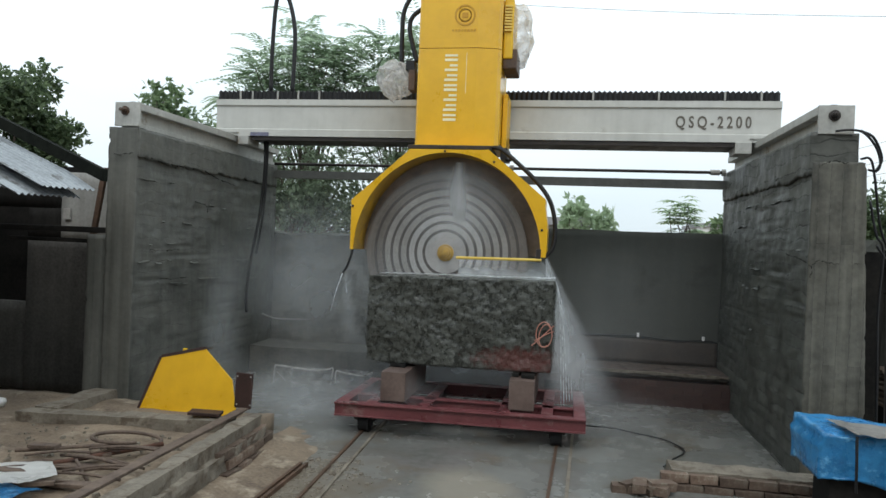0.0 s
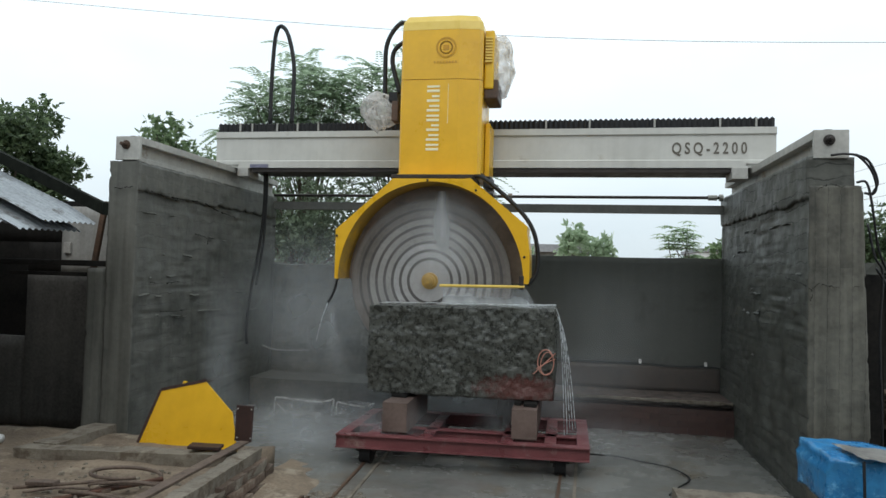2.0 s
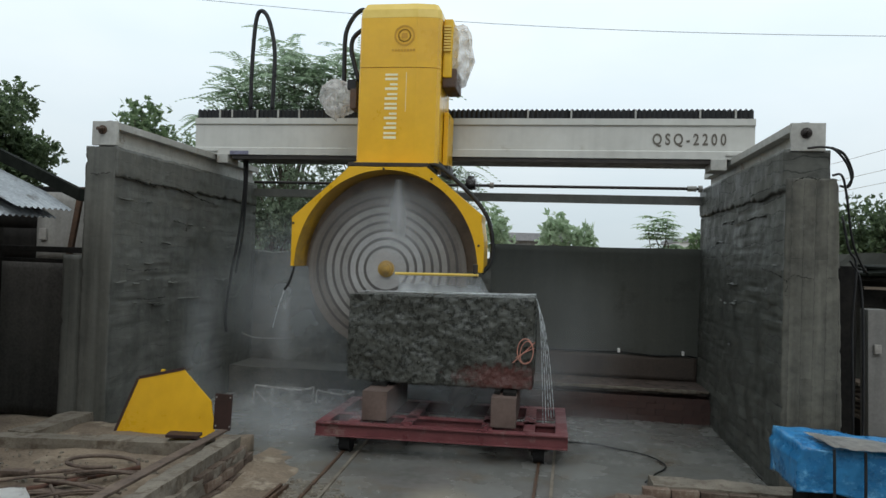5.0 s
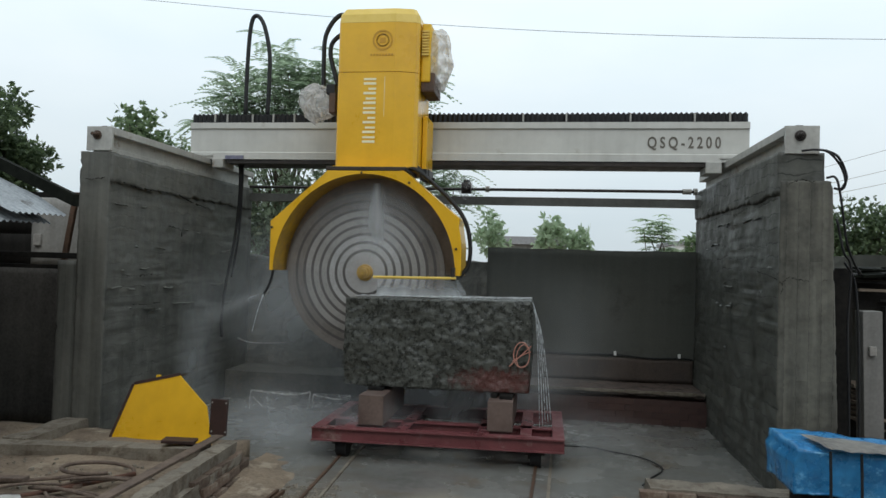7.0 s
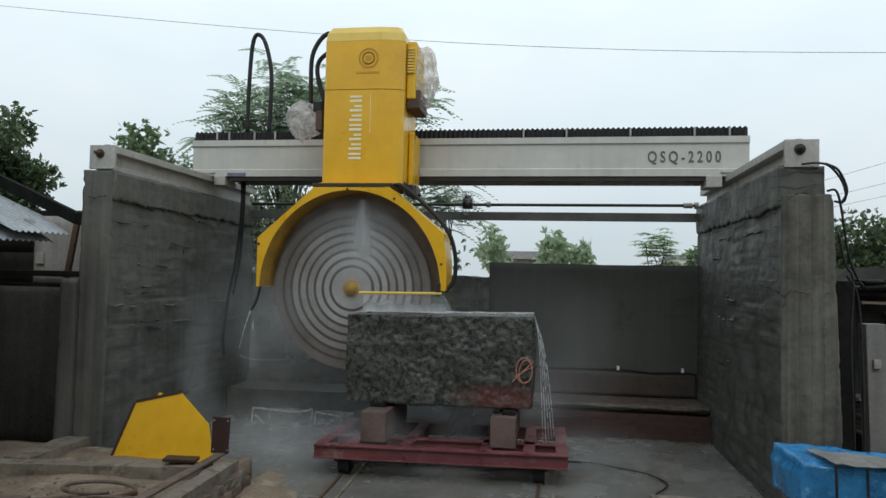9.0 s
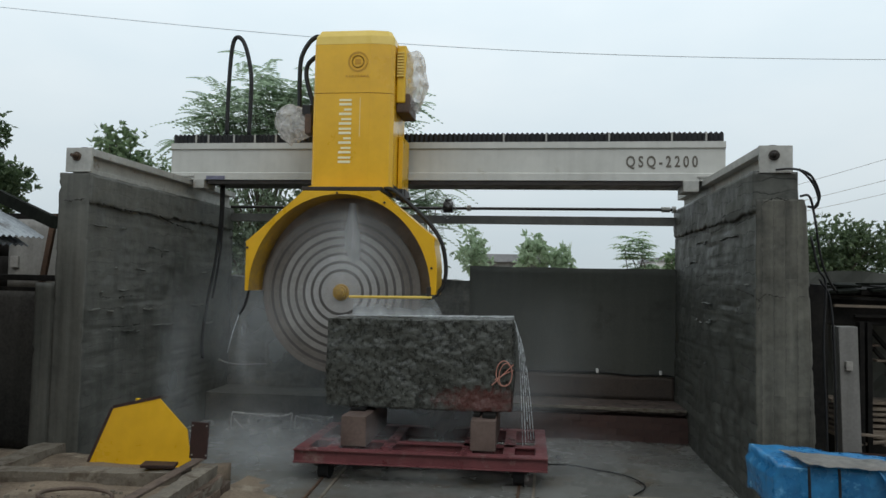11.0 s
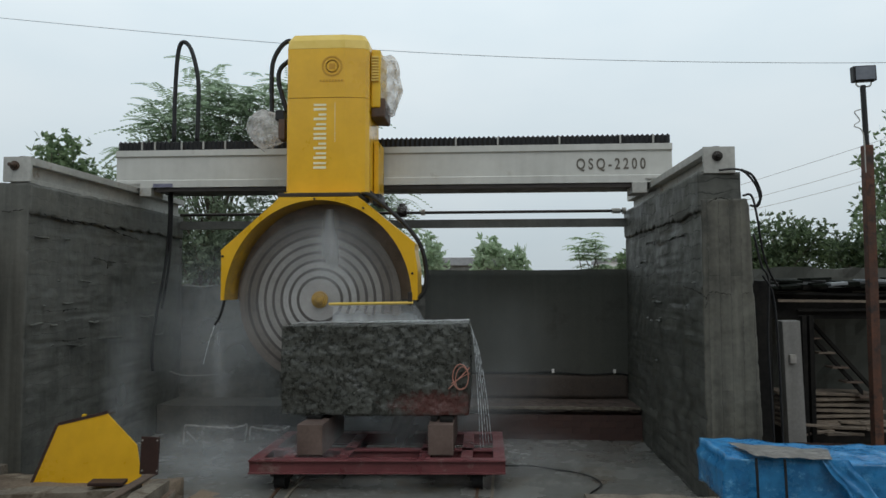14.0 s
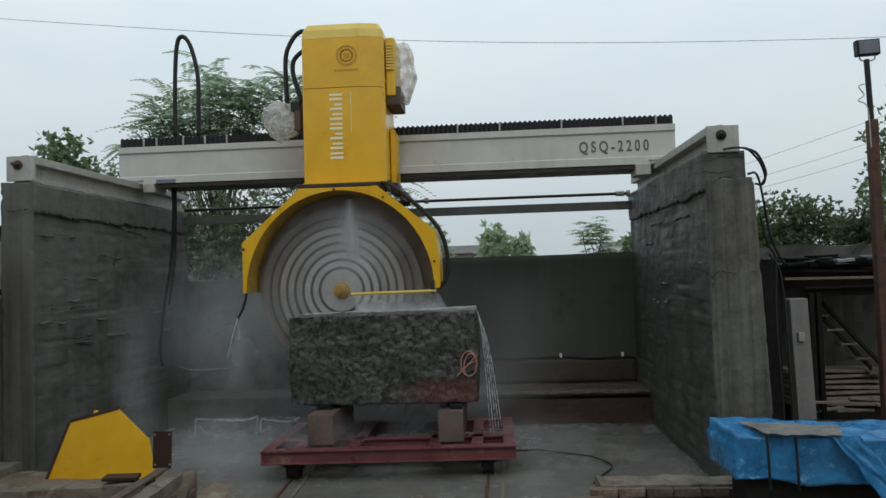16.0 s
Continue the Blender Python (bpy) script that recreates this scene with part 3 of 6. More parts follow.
ragged(wr, [(2.11, 7.3, 2.1), (2.115, 6.95, 2.06), (2.13, 6.8, 2.03), (2.15, 6.70, 2.0), (2.22, 6.697, 2.05), (2.3, 6.697, 2.03), (2.42, 6.697, 2.02), (2.55, 6.697, 2.04)], 0.006, 1)
ragged(wr, [(2.15, 6.697, 2.0), (2.16, 6.695, 1.94), (2.145, 6.698, 1.9), (2.15, 6.698, 1.86)], 0.006, 2)
ragged(wr, [(2.5, 6.698, 2.95), (2.4, 6.695, 2.93), (2.3, 6.698, 2.95), (2.2, 6.698, 2.91)], 0.006, 3)
ragged(wl, [(-4.655, 6.75, 2.9), (-4.64, 7.1, 2.86), (-4.635, 7.5, 2.85), (-4.635, 8.0, 2.86), (-4.635, 8.5, 2.78), (-4.635, 9.0, 2.74)], 0.011, 4)
ragged(wl, [(-4.64, 7.0, 1.85), (-4.635, 7.3, 1.84), (-4.635, 7.6, 1.86)], 0.008, 5)
ragged(wl, [(-4.64, 7.2, 1.52), (-4.635, 7.5, 1.5), (-4.635, 7.8, 1.52)], 0.006, 6)
ragged(wl, [(-4.64, 7.9, 2.45), (-4.635, 8.15, 2.42), (-4.635, 8.2, 2.32)], 0.008, 7)
ragged(wl, [(-5.0, 6.71, 2.9), (-4.85, 6.705, 2.88), (-4.7, 6.71, 2.9)], 0.007, 9)


def plaster_lips(parent, x, sign, seed, n):
    """Ragged lips of plaster left along the level board lines of a wall's inner face."""
    r = random.Random(seed)
    vs, fs = [], []
    for i in range(n):
        z = round(r.uniform(1.1, 3.05) / 0.24) * 0.24 + r.uniform(-0.03, 0.03)
        y0 = r.uniform(6.8, 9.6)
        ln = r.choice((0.06, 0.1, 0.15, 0.25, 0.45)) * r.uniform(0.7, 1.3)
        k = 7
        b0 = len(vs)
        for j in range(k):
            t = j / (k - 1)
            y = y0 + ln * t
            zz = z + 0.02 * nz((0, y, z), 5, seed)
            up = 0.012 + 0.03 * abs(nz((0, y, z), 11, seed + 2))
            d = (0.004 + 0.006 * nz((0, y, z), 9, seed)) * (1 if 0 < j < k - 1 else 0.2)
            vs += [(x - sign * 0.02, y, zz + up), (x + sign * d, y, zz + up * 0.4), (x + sign * d, y, zz), (x - sign * 0.02, y, zz - 0.006)]
        for j in range(k - 1):
            a = b0 + 4 * j
            for q in range(3):
                fs.append((a + q, a + q + 1, a + q + 5, a + q + 4))
    me = bpy.data.meshes.new("plaster_lips")
    me.from_pydata(vs, [], fs)
    me.materials.append(M["wall_dark"] if sign < 0 else M["wall"])
    ob = new("plaster_lip", me)
    ob.parent = parent
    tagged(ob, kind="stuff")


plaster_lips(wr, 2.116, -1, 5, 20)
plaster_lips(wl, -4.645, 1, 8, 26)

bw = tagged(new("wall_north"), "dull grey rendered wall behind the saw", "wall", kind="structure")
ORIGIN[bw] = Vector((0, 0, 0))


def rendered(p, out):
    return out * (0.012 * nz(p, 0.8, 3) + 0.004 * nz(p, 6, 8)) + Vector((0, 0, 0.015 * nz(p, 1.3, 1) if out.z > 0 else 0))


part("rendered_wall", grid_box(-0.87, 2.35, 10.33, 10.53, 0.4, 2.35, 0.1, rendered), M["backwall"], bw, smooth=True)


def rubble(p, out):
    return out * (0.05 * nz(p, 4.0, 3) + 0.02 * nz(p, 9, 8))


part("damp_band", grid_box(-0.86, 2.13, 10.312, 10.335, 0.45, 0.79, 0.06, rendered), M["damp"], bw, "damp brown foot of the wall", smooth=True)
part("stone_wall", grid_box(-4.7, -0.87, 10.36, 10.6, 0.4, 2.13, 0.08, rubble), M["stonewall"], bw)
part("lower_plinth", grid_box(-1.9, 2.13, 9.62, 10.4, 0.0, 0.38, 0.08, rendered), M["mortar"], bw)
part("plain_plinth", grid_box(-4.66, -1.9, 9.6, 10.4, 0.0, 0.42, 0.08, rendered), M["stonewall"], bw)
part("plinth_cap", grid_box(-1.9, 2.13, 9.52, 10.36, 0.385, 0.455, 0.06, board_marks), M["capstone"], bw)

# paler strip paints the light caught along the plinth's front edge
part("plinth_lip", grid_box(-1.9, 2.13, 9.495, 9.522, 0.425, 0.462, 0.03, lambda p, o: o * (0.012 * nz(p, 5, 2) + 0.01 * nz(p, 15, 6))), M["curb"], bw, "worn plinth lip, paled as if lit")

# ---- rail girders, tie rod and bar ----
def girder(name, x0, x1, label):
    g = thing(name, ((x0 + x1) / 2, 6.75, 3.19), label, "girder", "rail girders")
    bm = bmesh.new()
    bx(bm, x0, x1, 6.76, 10.35, 3.37, 3.45, 0.006)
    bx(bm, (x0 + x1) / 2 - 0.06, (x0 + x1) / 2 + 0.06, 6.76, 10.33, 3.24, 3.37)
    bx(bm, (x0 + x1) / 2 - 0.09, (x0 + x1) / 2 + 0.09, 6.76, 10.35, 3.18, 3.24, 0.006)
    part("rail_beam", bm, M["girder"], g)
    ep = part("end_plate", box(x0, x1, 6.72, 6.758, 3.195, 3.455, 0.004), M["girder"], g)
    bm = bmesh.new()
    cx = (x0 + x1) / 2 - 0.02
    lathe(bm, (cx, 3.36), [(6.72, 0.05), (6.708, 0.05), (6.706, 0.03), (6.68, 0.03), (6.678, 0.02), (6.63, 0.02), (6.628, 0.01)], 20)
    part("buffer", bm, M["oily_rust"] if x0 < 0 else M["darksteel"], ep, "dark round end bolt with a washer")
    bm = bmesh.new()
    bx(bm, (x0 + x1) / 2 - 0.03, (x0 + x1) / 2 + 0.03, 6.8, 10.3, 3.45, 3.475)
    part("rail", bm, M["darksteel"], g)
    return g


girder("rail_girder", -4.945, -4.65, "grey-white steel rail girder on top of the concrete wall")
girder("rail_girder", 2.165, 2.465, "grey-white steel rail girder with a rusty buffer")

tie = thing("tie_rod", (-1.2, 10.15, 3.2), "dark steel tie rod between the two walls", "rod")
bm = bmesh.new()
rod(bm, (-4.62, 10.15, 3.2), (2.1, 10.15, 3.21), 0.022)
part("bar", bm, M["darksteel"], tie)
bm = bmesh.new()
rod(bm, (1.9, 10.15, 3.21), (2.02, 10.15, 3.21), 0.04, 10)
rod(bm, (2.05, 10.15, 3.21), (2.1, 10.15, 3.21), 0.05, 10)
part("coupling", bm, M["girder"], tie)
bm = bmesh.new()
rod(bm, (-0.92, 10.15, 3.21), (-0.86, 10.15, 3.21), 0.045, 10)
part("collar", bm, M["girder"], tie)
wrap = bmesh.new()
bmesh.ops.create_icosphere(wrap, subdivisions=3, radius=0.13)
for v in wrap.verts:
    v.co = Vector((v.co.x * 0.95, v.co.y, v.co.z * 1.35)) * (1 + 0.3 * nz(v.co, 9)) + Vector((-1.2, 10.12, 3.22))
wm = part("wrapped_motor", wrap, M["clear_plastic"], tie, "drive motor wrapped in clear plastic")
bm = bmesh.new()
rod(bm, (-1.27, 10.12, 3.22), (-1.13, 10.12, 3.22), 0.085, 14)
rod(bm, (-1.2, 10.12, 3.2), (-1.2, 10.12, 3.34), 0.05, 10)
part("motor", bm, M["darksteel"], wm)
crossbar = box(-4.65, 2.13, 10.2, 10.3, 2.985, 3.105, 0.006)
single("cross_beam", crossbar, M["crossbar"], "grey painted steel cross beam between the walls", "beam")

# ---- gantry beam ----
gb = thing("gantry_beam", (-1.25, 9.1, 3.45), "long grey-white painted gantry beam of the stone saw", "gantry beam")
bm = bmesh.new()
prof = [(8.88, 3.44), (8.88, 3.53), (8.905, 3.545), (8.905, 3.85), (8.88, 3.865), (8.88, 3.945), (9.4, 3.945), (9.4, 3.44)]
loft(bm, [[(-4.95, y, z) for y, z in prof], [(2.45, y, z) for y, z in prof]])
part("body", bm, M["beam"], gb)
bm = bmesh.new()
bx(bm, -4.4, 2.0, 8.9, 9.38, 3.385, 3.438)
part("lower_guide", bm, M["darksteel"], gb, "dark strip under the gantry beam")
for x0, x1 in ((-4.95, -4.6), (2.1, 2.45)):
    et = part("end_truck", box(x0, x1, 8.86, 9.5, 3.478, 3.5, 0.004), M["girder"], gb)
    b2 = bmesh.new()
    for yy in (8.98, 9.3):
        rod(b2, (x0 + 0.12, yy, 3.46), (x0 + 0.2, yy, 3.46), 0.05, 12)
    part("truck_wheel", b2, M["darksteel"], et)
part("bracket", box(1.93, 2.12, 8.86, 9.2, 3.3, 3.44, 0.008), M["girder"], gb)
part("bracket", box(-4.6, -4.44, 8.86, 9.2, 3.32, 3.44, 0.008), M["girder"], gb)
# accordion bellows over the guide, in folded sections
bm = bmesh.new()
k = 230
top = []
for i in range(k + 1):
    x = -4.93 + 7.36 * i / k
    top.append((x, 4.072 if i % 2 else 4.05))
rings = []
for i in range(k + 1):
    x, z = top[i]
    d = 0.0 if i % 2 else 0.02
    rings.append([(x, 8.89 + d, 3.947), (x, 8.89 + d, z), (x, 9.38 - d, z), (x, 9.38 - d, 3.947)])
loft(bm, rings)
bellows = part("bellows", bm, M["black"], gb, "black folded rubber bellows")
for x in (-4.6, -4.42, -4.05, -3.75, -3.45, -0.35, 0.2, 1.0, 1.78, 2.2):
    part("bellows_strap", box(x, x + 0.022, 8.875, 8.888, 3.95, 4.06), M["girder"], bellows)
part("name_plate", box(-4.42, -4.15, 8.872, 8.879, 3.44, 3.49), M["bluetag"], gb, "small blue-grey plate")
txt = bpy.data.curves.new("model_number", "FONT")
txt.body = "QSQ-2200"
txt.size = 0.2
txt.extrude = 0.001
txt.offset = 0.004
txt.space_character = 1.5
txt.materials.append(M["ink"])
t_ob = new("model_number", txt)
t_ob.parent = gb
t_ob.matrix_basis = pose(1.225 + 1.25, 8.9 - 9.1, 3.62 - 3.45, 90, 0, 0) @ Matrix.Diagonal((0.72, 1, 1, 1))
tagged(t_ob, "dark painted model number")
# looped hoses standing on the beam
for pts in ([(-4.2, 9.0, 4.06), (-4.2, 9.0, 4.7), (-4.17, 9.0, 5.3), (-4.1, 9.0, 5.47), (-3.98, 9.0, 5.35), (-3.88, 9.0, 4.95), (-3.87, 9.0, 4.5), (-3.88, 9.0, 4.06)],):
    bm = bmesh.new()
    tube(bm, pts, 0.03, 8)
    part("hose_loop", bm, M["black"], gb, "black looped rubber hose", smooth=True)
bm = bmesh.new()
tube(bm, [(-4.3, 9.1, 3.42), (-4.3, 9.12, 3.0), (-4.36, 9.15, 2.4), (-4.5, 9.2, 1.7), (-4.55, 9.2, 1.2), (-4.53, 9.2, 0.95)], 0.022, 8)
tube(bm, [(-4.26, 9.1, 3.42), (-4.27, 9.12, 3.0), (-4.31, 9.15, 2.4), (-4.42, 9.2, 1.8)], 0.018, 8)
part("hanging_cable", bm, M["black"], gb, "black cable hanging down", smooth=True)

# ---- saw head: built with its hub at x = 0 ----
sh = thing("saw_head", (0, 8.3, 1.95), "yellow painted saw head with large circular blade", "stone saw")
HZ = 1.95
CF = 8.02  # front of the column
bm = bmesh.new()
col = [(-0.49, CF + 0.02), (-0.465, CF), (0.22, CF), (0.46, CF + 0.05), (0.5, CF + 0.1), (0.5, 8.84), (-0.49, 8.84)]
loft(bm, [[(x, y, z) for x, y in col] for z in (3.2, 4.375)])
column = part("column", bm, M["yellow"], sh)
bm = bmesh.new()
loft(bm, [[(x * 0.998, y + 0.001, z) for x, y in col] for z in (4.383, 4.985)])
# the cap's paler yellow paints in the sky light on its top
upper_cover = part("upper_cover", bm, M["yellow"], sh)
bm = bmesh.new()
loft(bm, [[(x * s, 8.42 + (y - 8.42) * (1 - (1 - s) * 1.1), z) for x, y in col] for z, s in ((4.987, 1.0), (5.09, 0.975), (5.17, 0.88), (5.19, 0.7))])
part("cap", bm, M["pale_yellow"], sh, "rounded yellow cap, paled for sky light", smooth=False)
for x0, x1 in ((-0.56, -0.5), (0.51, 0.57)):
    part("side_flange", box(x0, x1, 8.4, 8.85, 3.2, 3.92, 0.01), M["yellow"], sh)
    bm = bmesh.new()
    bx(bm, x0 - 0.01, x1 + 0.02, 8.5, 8.84, 3.12, 3.27, 0.01)
    part("guide_shoe", bm, M["darksteel"], sh)
part("slide", box(-0.45, 0.45, 8.845, 8.872, 3.3, 3.9), M["darksteel"], sh)

# brand lettering as plain strokes, reading upwards
for i in range(7):
    z0 = 3.515 + i * 0.118
    bm = bmesh.new()
    bx(bm, -0.16, -0.005, CF - 0.004, CF - 0.001, z0, z0 + 0.03)
    bx(bm, -0.16 + 0.03 * (i % 3), -0.005, CF - 0.004, CF - 0.001, z0 + 0.055, z0 + 0.08)
    part("lettering", bm, M["cream"], column, "cream lettering drawn as plain bars")
part("lettering", box(0.097, 0.102, CF - 0.004, CF - 0.001, 3.84, 4.32), M["cream"], column)
bm = bmesh.new()
for j in range(24):
    a = 2 * math.pi * j / 24
    for r, w in ((0.115, 0.022), (0.072, 0.014)):
        bx(bm, 0.06 + r * math.cos(a) - 0.016, 0.06 + r * math.cos(a) + 0.016, CF - 0.004, CF - 0.001, 4.765 + r * math.sin(a) - w / 2, 4.765 + r * math.sin(a) + w / 2, turn=(0, -math.degrees(a) + 90, 0))
bx(bm, 0.025, 0.095, CF - 0.004, CF - 0.001, 4.735, 4.795)
part("emblem", bm, M["brownink"], upper_cover, "round dark emblem")
bm = bmesh.new()
for i in range(8):
    bx(bm, -0.09 + i * 0.037, -0.066 + i * 0.037, CF - 0.004, CF - 0.001, 4.575, 4.6)
part("emblem", bm, M["brownink"], upper_cover)

# blade guard: a half hexagon-like plate with a round opening, and its rim
OPEN_X, OPEN_RX, OPEN_RZ = 0.0, 1.075, 1.138
outer_pts = [(-1.115, -0.02), (-1.115, 0.575), (-0.44, 1.172), (0.46, 1.172), (1.09, 0.655), (1.14, 0.35), (1.14, 0.04)]
def along(pts, n):
    """n + 1 points at even steps of angle round the hub along a line of points."""
    out = []
    for i in range(n + 1):
        a = math.pi * (1 - i / n)
        d = Vector((math.cos(a), math.sin(a)))
        best = None
        for p, q in zip(pts, pts[1:]):
            p, q = Vector(p), Vector(q)
            e = q - p
            det = d.x * -e.y + d.y * e.x
            if abs(det) < 1e-9:
                continue
            s = (p.x * -e.y + p.y * e.x) / det
            u = (d.x * p.y - d.y * p.x) / det
            if s > 0 and -0.05 <= u <= 1.05 and (best is None or s > best):
                best = s
        out.append(d * (best or 1.13))
    return out


N = 60
og = along(outer_pts, N)
GF, GB = 7.62, 8.08
bm = bmesh.new()
rings = []
for i in range(N + 1):
    a = math.pi * (1 - i / N)
    ix, iz = OPEN_X + OPEN_RX * math.cos(a), OPEN_RZ * math.sin(a)
    ox, oz = og[i]
    rings.append([(ix, GF, HZ + iz), (ox, GF, HZ + oz), (ox, GB, HZ + oz), (ox * 0.985, GB, HZ + oz * 0.985), (ox * 0.985, GF + 0.012, HZ + oz * 0.985), (ix, GF + 0.012, HZ + iz)])
loft(bm, rings)
guard = part("blade_guard", bm, M["yellow"], sh, "yellow steel blade guard")
bm = bmesh.new()
loft(bm, [[(ox * 0.98, GB - 0.03, HZ + oz * 0.98), (ox * 0.98, GB - 0.018, HZ + oz * 0.98), (0, GB - 0.018, HZ), (0, GB - 0.03, HZ)] for ox, oz in og])
part("guard_back", bm, M["hoodin"], sh, "grimy inner back of the guard")
bm = bmesh.new()
loft(bm, [[(OPEN_X + c * OPEN_RX, GF + 0.013, HZ + s * OPEN_RZ), (OPEN_X + 1.012 * c * OPEN_RX, GF + 0.013, HZ + 1.012 * s * OPEN_RZ),
           (OPEN_X + 1.012 * c * OPEN_RX, GB - 0.03, HZ + 1.012 * s * OPEN_RZ), (OPEN_X + c * OPEN_RX, GB - 0.03, HZ + s * OPEN_RZ)]
          for c, s in ((math.cos(math.pi * i / 48), math.sin(math.pi * i / 48)) for i in range(49))])
part("guard_lining", bm, M["lining"], guard, "mud-stained yellow lining", smooth=False)
part("guard_strip", box(-0.5, 0.46, GF + 0.1, GB + 0.3, HZ + 1.19, HZ + 1.235, 0.006), M["darksteel"], sh)
part("guard_neck", box(-0.46, 0.44, 7.85, 8.8, HZ + 1.236, HZ + 1.26), M["yellow"], sh)
for x, z in ((-0.04, 1.15), (0.52, 1.04), (1.08, 0.3), (-1.098, 0.5)):
    bm = bmesh.new()
    lathe(bm, (x, HZ + z), [(GF + 0.001, 0.014), (GF - 0.01, 0.014), (GF - 0.014, 0.009)], 8)
    part("bolt", bm, M["darksteel"], guard)

# blade, spinning about its hub
BY = 7.9
bl = new("blade")
bl.parent = sh
bl.location = (-0.035, BY - 8.3, 0)
ORIGIN[bl] = Vector((0, BY, HZ))
tagged(bl, "large wet steel saw blade with ring marks")
edges = [0.16] + [0.26 + 0.0977 * q + s for q in range(7) for s in (-0.017, 0.017)] + [0.905]
for i in range(len(edges) - 1):
    groove = i % 2 == 1
    h = 0.006 if groove else 0.0085
    bm = bmesh.new()
    r0, r1 = edges[i], edges[i + 1]
    seg = 72
    rings = [[(r * math.cos(a), BY + y, HZ + r * math.sin(a)) for a in (2 * math.pi * j / seg for j in range(seg))]
             for r, y in ((r0, -h), (r1, -h), (r1, h), (r0, h), (r0, -h))]
    loft(bm, rings, caps=False)
    # ring colours darken outwards, for mud and for the guard's shade
    part("groove_ring" if groove else "steel_ring", bm, M["ring"] if groove else M["mud_shade_steel"] if r0 > 0.7 else M["midsteel"] if r0 > 0.4 else M["steel"], bl)
bm = bmesh.new()
lathe(bm, (0, HZ), [(BY - 0.0085, 0.16), (BY + 0.0085, 0.16)], 48)
part("core_disc", bm, M["steel"], bl)
seg_me = None
for j in range(72):
    if seg_me is None:
        bm = bmesh.new()
        loft(bm, [[(r * math.cos(a), y, r * math.sin(a)) for r, y in ((0.905, -0.009), (0.955, -0.009), (0.955, 0.009), (0.905, 0.009))] for a in (-0.0436, 0, 0.0436)])
        seg_me = mesh_of("cutting_segment", bm, M["mud_shade_steel"])
    sg = new("cutting_segment", seg_me)
    sg.parent = bl
    sg.matrix_basis = pose(0, 0, 0, 0, 5 * j, 0)
bm = bmesh.new()
lathe(bm, (0, HZ), [(BY - 0.009, 0.1), (BY - 0.03, 0.096), (BY - 0.035, 0.074), (BY - 0.07, 0.07), (BY - 0.075, 0.05), (BY - 0.1, 0.048), (BY - 0.105, 0.028), (BY - 0.12, 0.028)], 28)
part("hub", bm, M["hub_paint"], bl, "yellow painted clamping hub")

bm = bmesh.new()
rod(bm, (0.14, 7.6, HZ - 0.043), (1.09, 7.61, HZ - 0.03), 0.016, 10)
part("water_pipe", bm, M["pale_yellow"], sh, "pale yellow water pipe in front of the blade")
bm = bmesh.new()
bx(bm, 1.03, 1.08, 7.6, 7.66, HZ - 0.06, HZ + 0.09, 0.008)
part("pipe_clamp", bm, M["darksteel"], sh)
bm = bmesh.new()
tube(bm, [(0.42, 8.0, 3.2), (0.56, 7.86, 3.17), (0.74, 7.82, 3.03), (1.0, 7.8, 2.79), (1.16, 7.8, 2.56), (1.22, 7.8, 2.28), (1.2, 7.78, 2.06), (1.11, 7.75, 1.94)], 0.026, 8)
part("guard_hose", bm, M["black"], sh, "black hose along the guard", smooth=True)
bm = bmesh.new()
tube(bm, [(-1.14, 7.8, 1.95), (-1.16, 7.8, 1.85), (-1.2, 7.8, 1.74), (-1.25, 7.8, 1.66)], 0.016, 6)
part("drip_hose", bm, M["black"], sh, smooth=True)
bm = bmesh.new()
tube(bm, [(0.46, 8.2, 3.28), (0.56, 8.25, 3.2), (0.6, 8.3, 3.1), (0.7, 8.3, 3.12)], 0.02, 6)
bx(bm, 0.52, 0.6, 8.25, 8.4, 3.1, 3.24, 0.01)
part("cable_gland", bm, M["black"], sh)

# motor beside the column, half wrapped
bm = bmesh.new()
bx(bm, 0.505, 0.62, 8.2, 8.75, 4.3, 5.02, 0.02)
motor_cover = part("motor_cover", bm, M["yellow_dull"], sh)
for i in range(9):
    part("cooling_slat", box(0.515, 0.6, 8.17, 8.2, 4.62 + i * 0.036, 4.64 + i * 0.036), M["pale_yellow"], motor_cover)
bm = bmesh.new()
bx(bm, 0.505, 0.675, 8.22, 8.72, 4.18, 4.42, 0.02)
part("motor_foot", bm, M["oily_rust"], sh, "brown motor mounting")


def crumple(verts, amount, s, seed=0.0):
    for v in verts:
        c = v.co.copy()
        v.co += Vector((nz(c, s, seed), nz(c, s, seed + 9), nz(c, s, seed + 21))) * amount


bm = bmesh.new()
rings = []
for z, s in ((4.28, 0.15), (4.4, 0.2), (4.6, 0.235), (4.8, 0.22), (4.95, 0.17), (5.02, 0.09)):
    rings.append([(0.63 + s * 0.85 * math.cos(a), 8.5 + 0.3 * s / 0.235 * math.sin(a), z) for a in (2 * math.pi * j / 18 for j in range(18))])
loft(bm, rings)
bmesh.ops.subdivide_edges(bm, edges=bm.edges[:], cuts=1)
crumple(bm.verts, 0.07, 9, 4)
part("plastic_wrap", bm, M["plastic"], sh, "crumpled clear plastic wrapped over the motor")
bm = bmesh.new()
bx(bm, -0.62, -0.54, 8.1, 8.3, 3.9, 4.15, 0.01)
part("junction_bracket", bm, M["oily_rust"], sh)
part("junction_box", box(-0.66, -0.55, 8.1, 8.28, 4.14, 4.26, 0.01), M["black"], sh)
bm = bmesh.new()
bmesh.ops.create_icosphere(bm, subdivisions=4, radius=0.205)
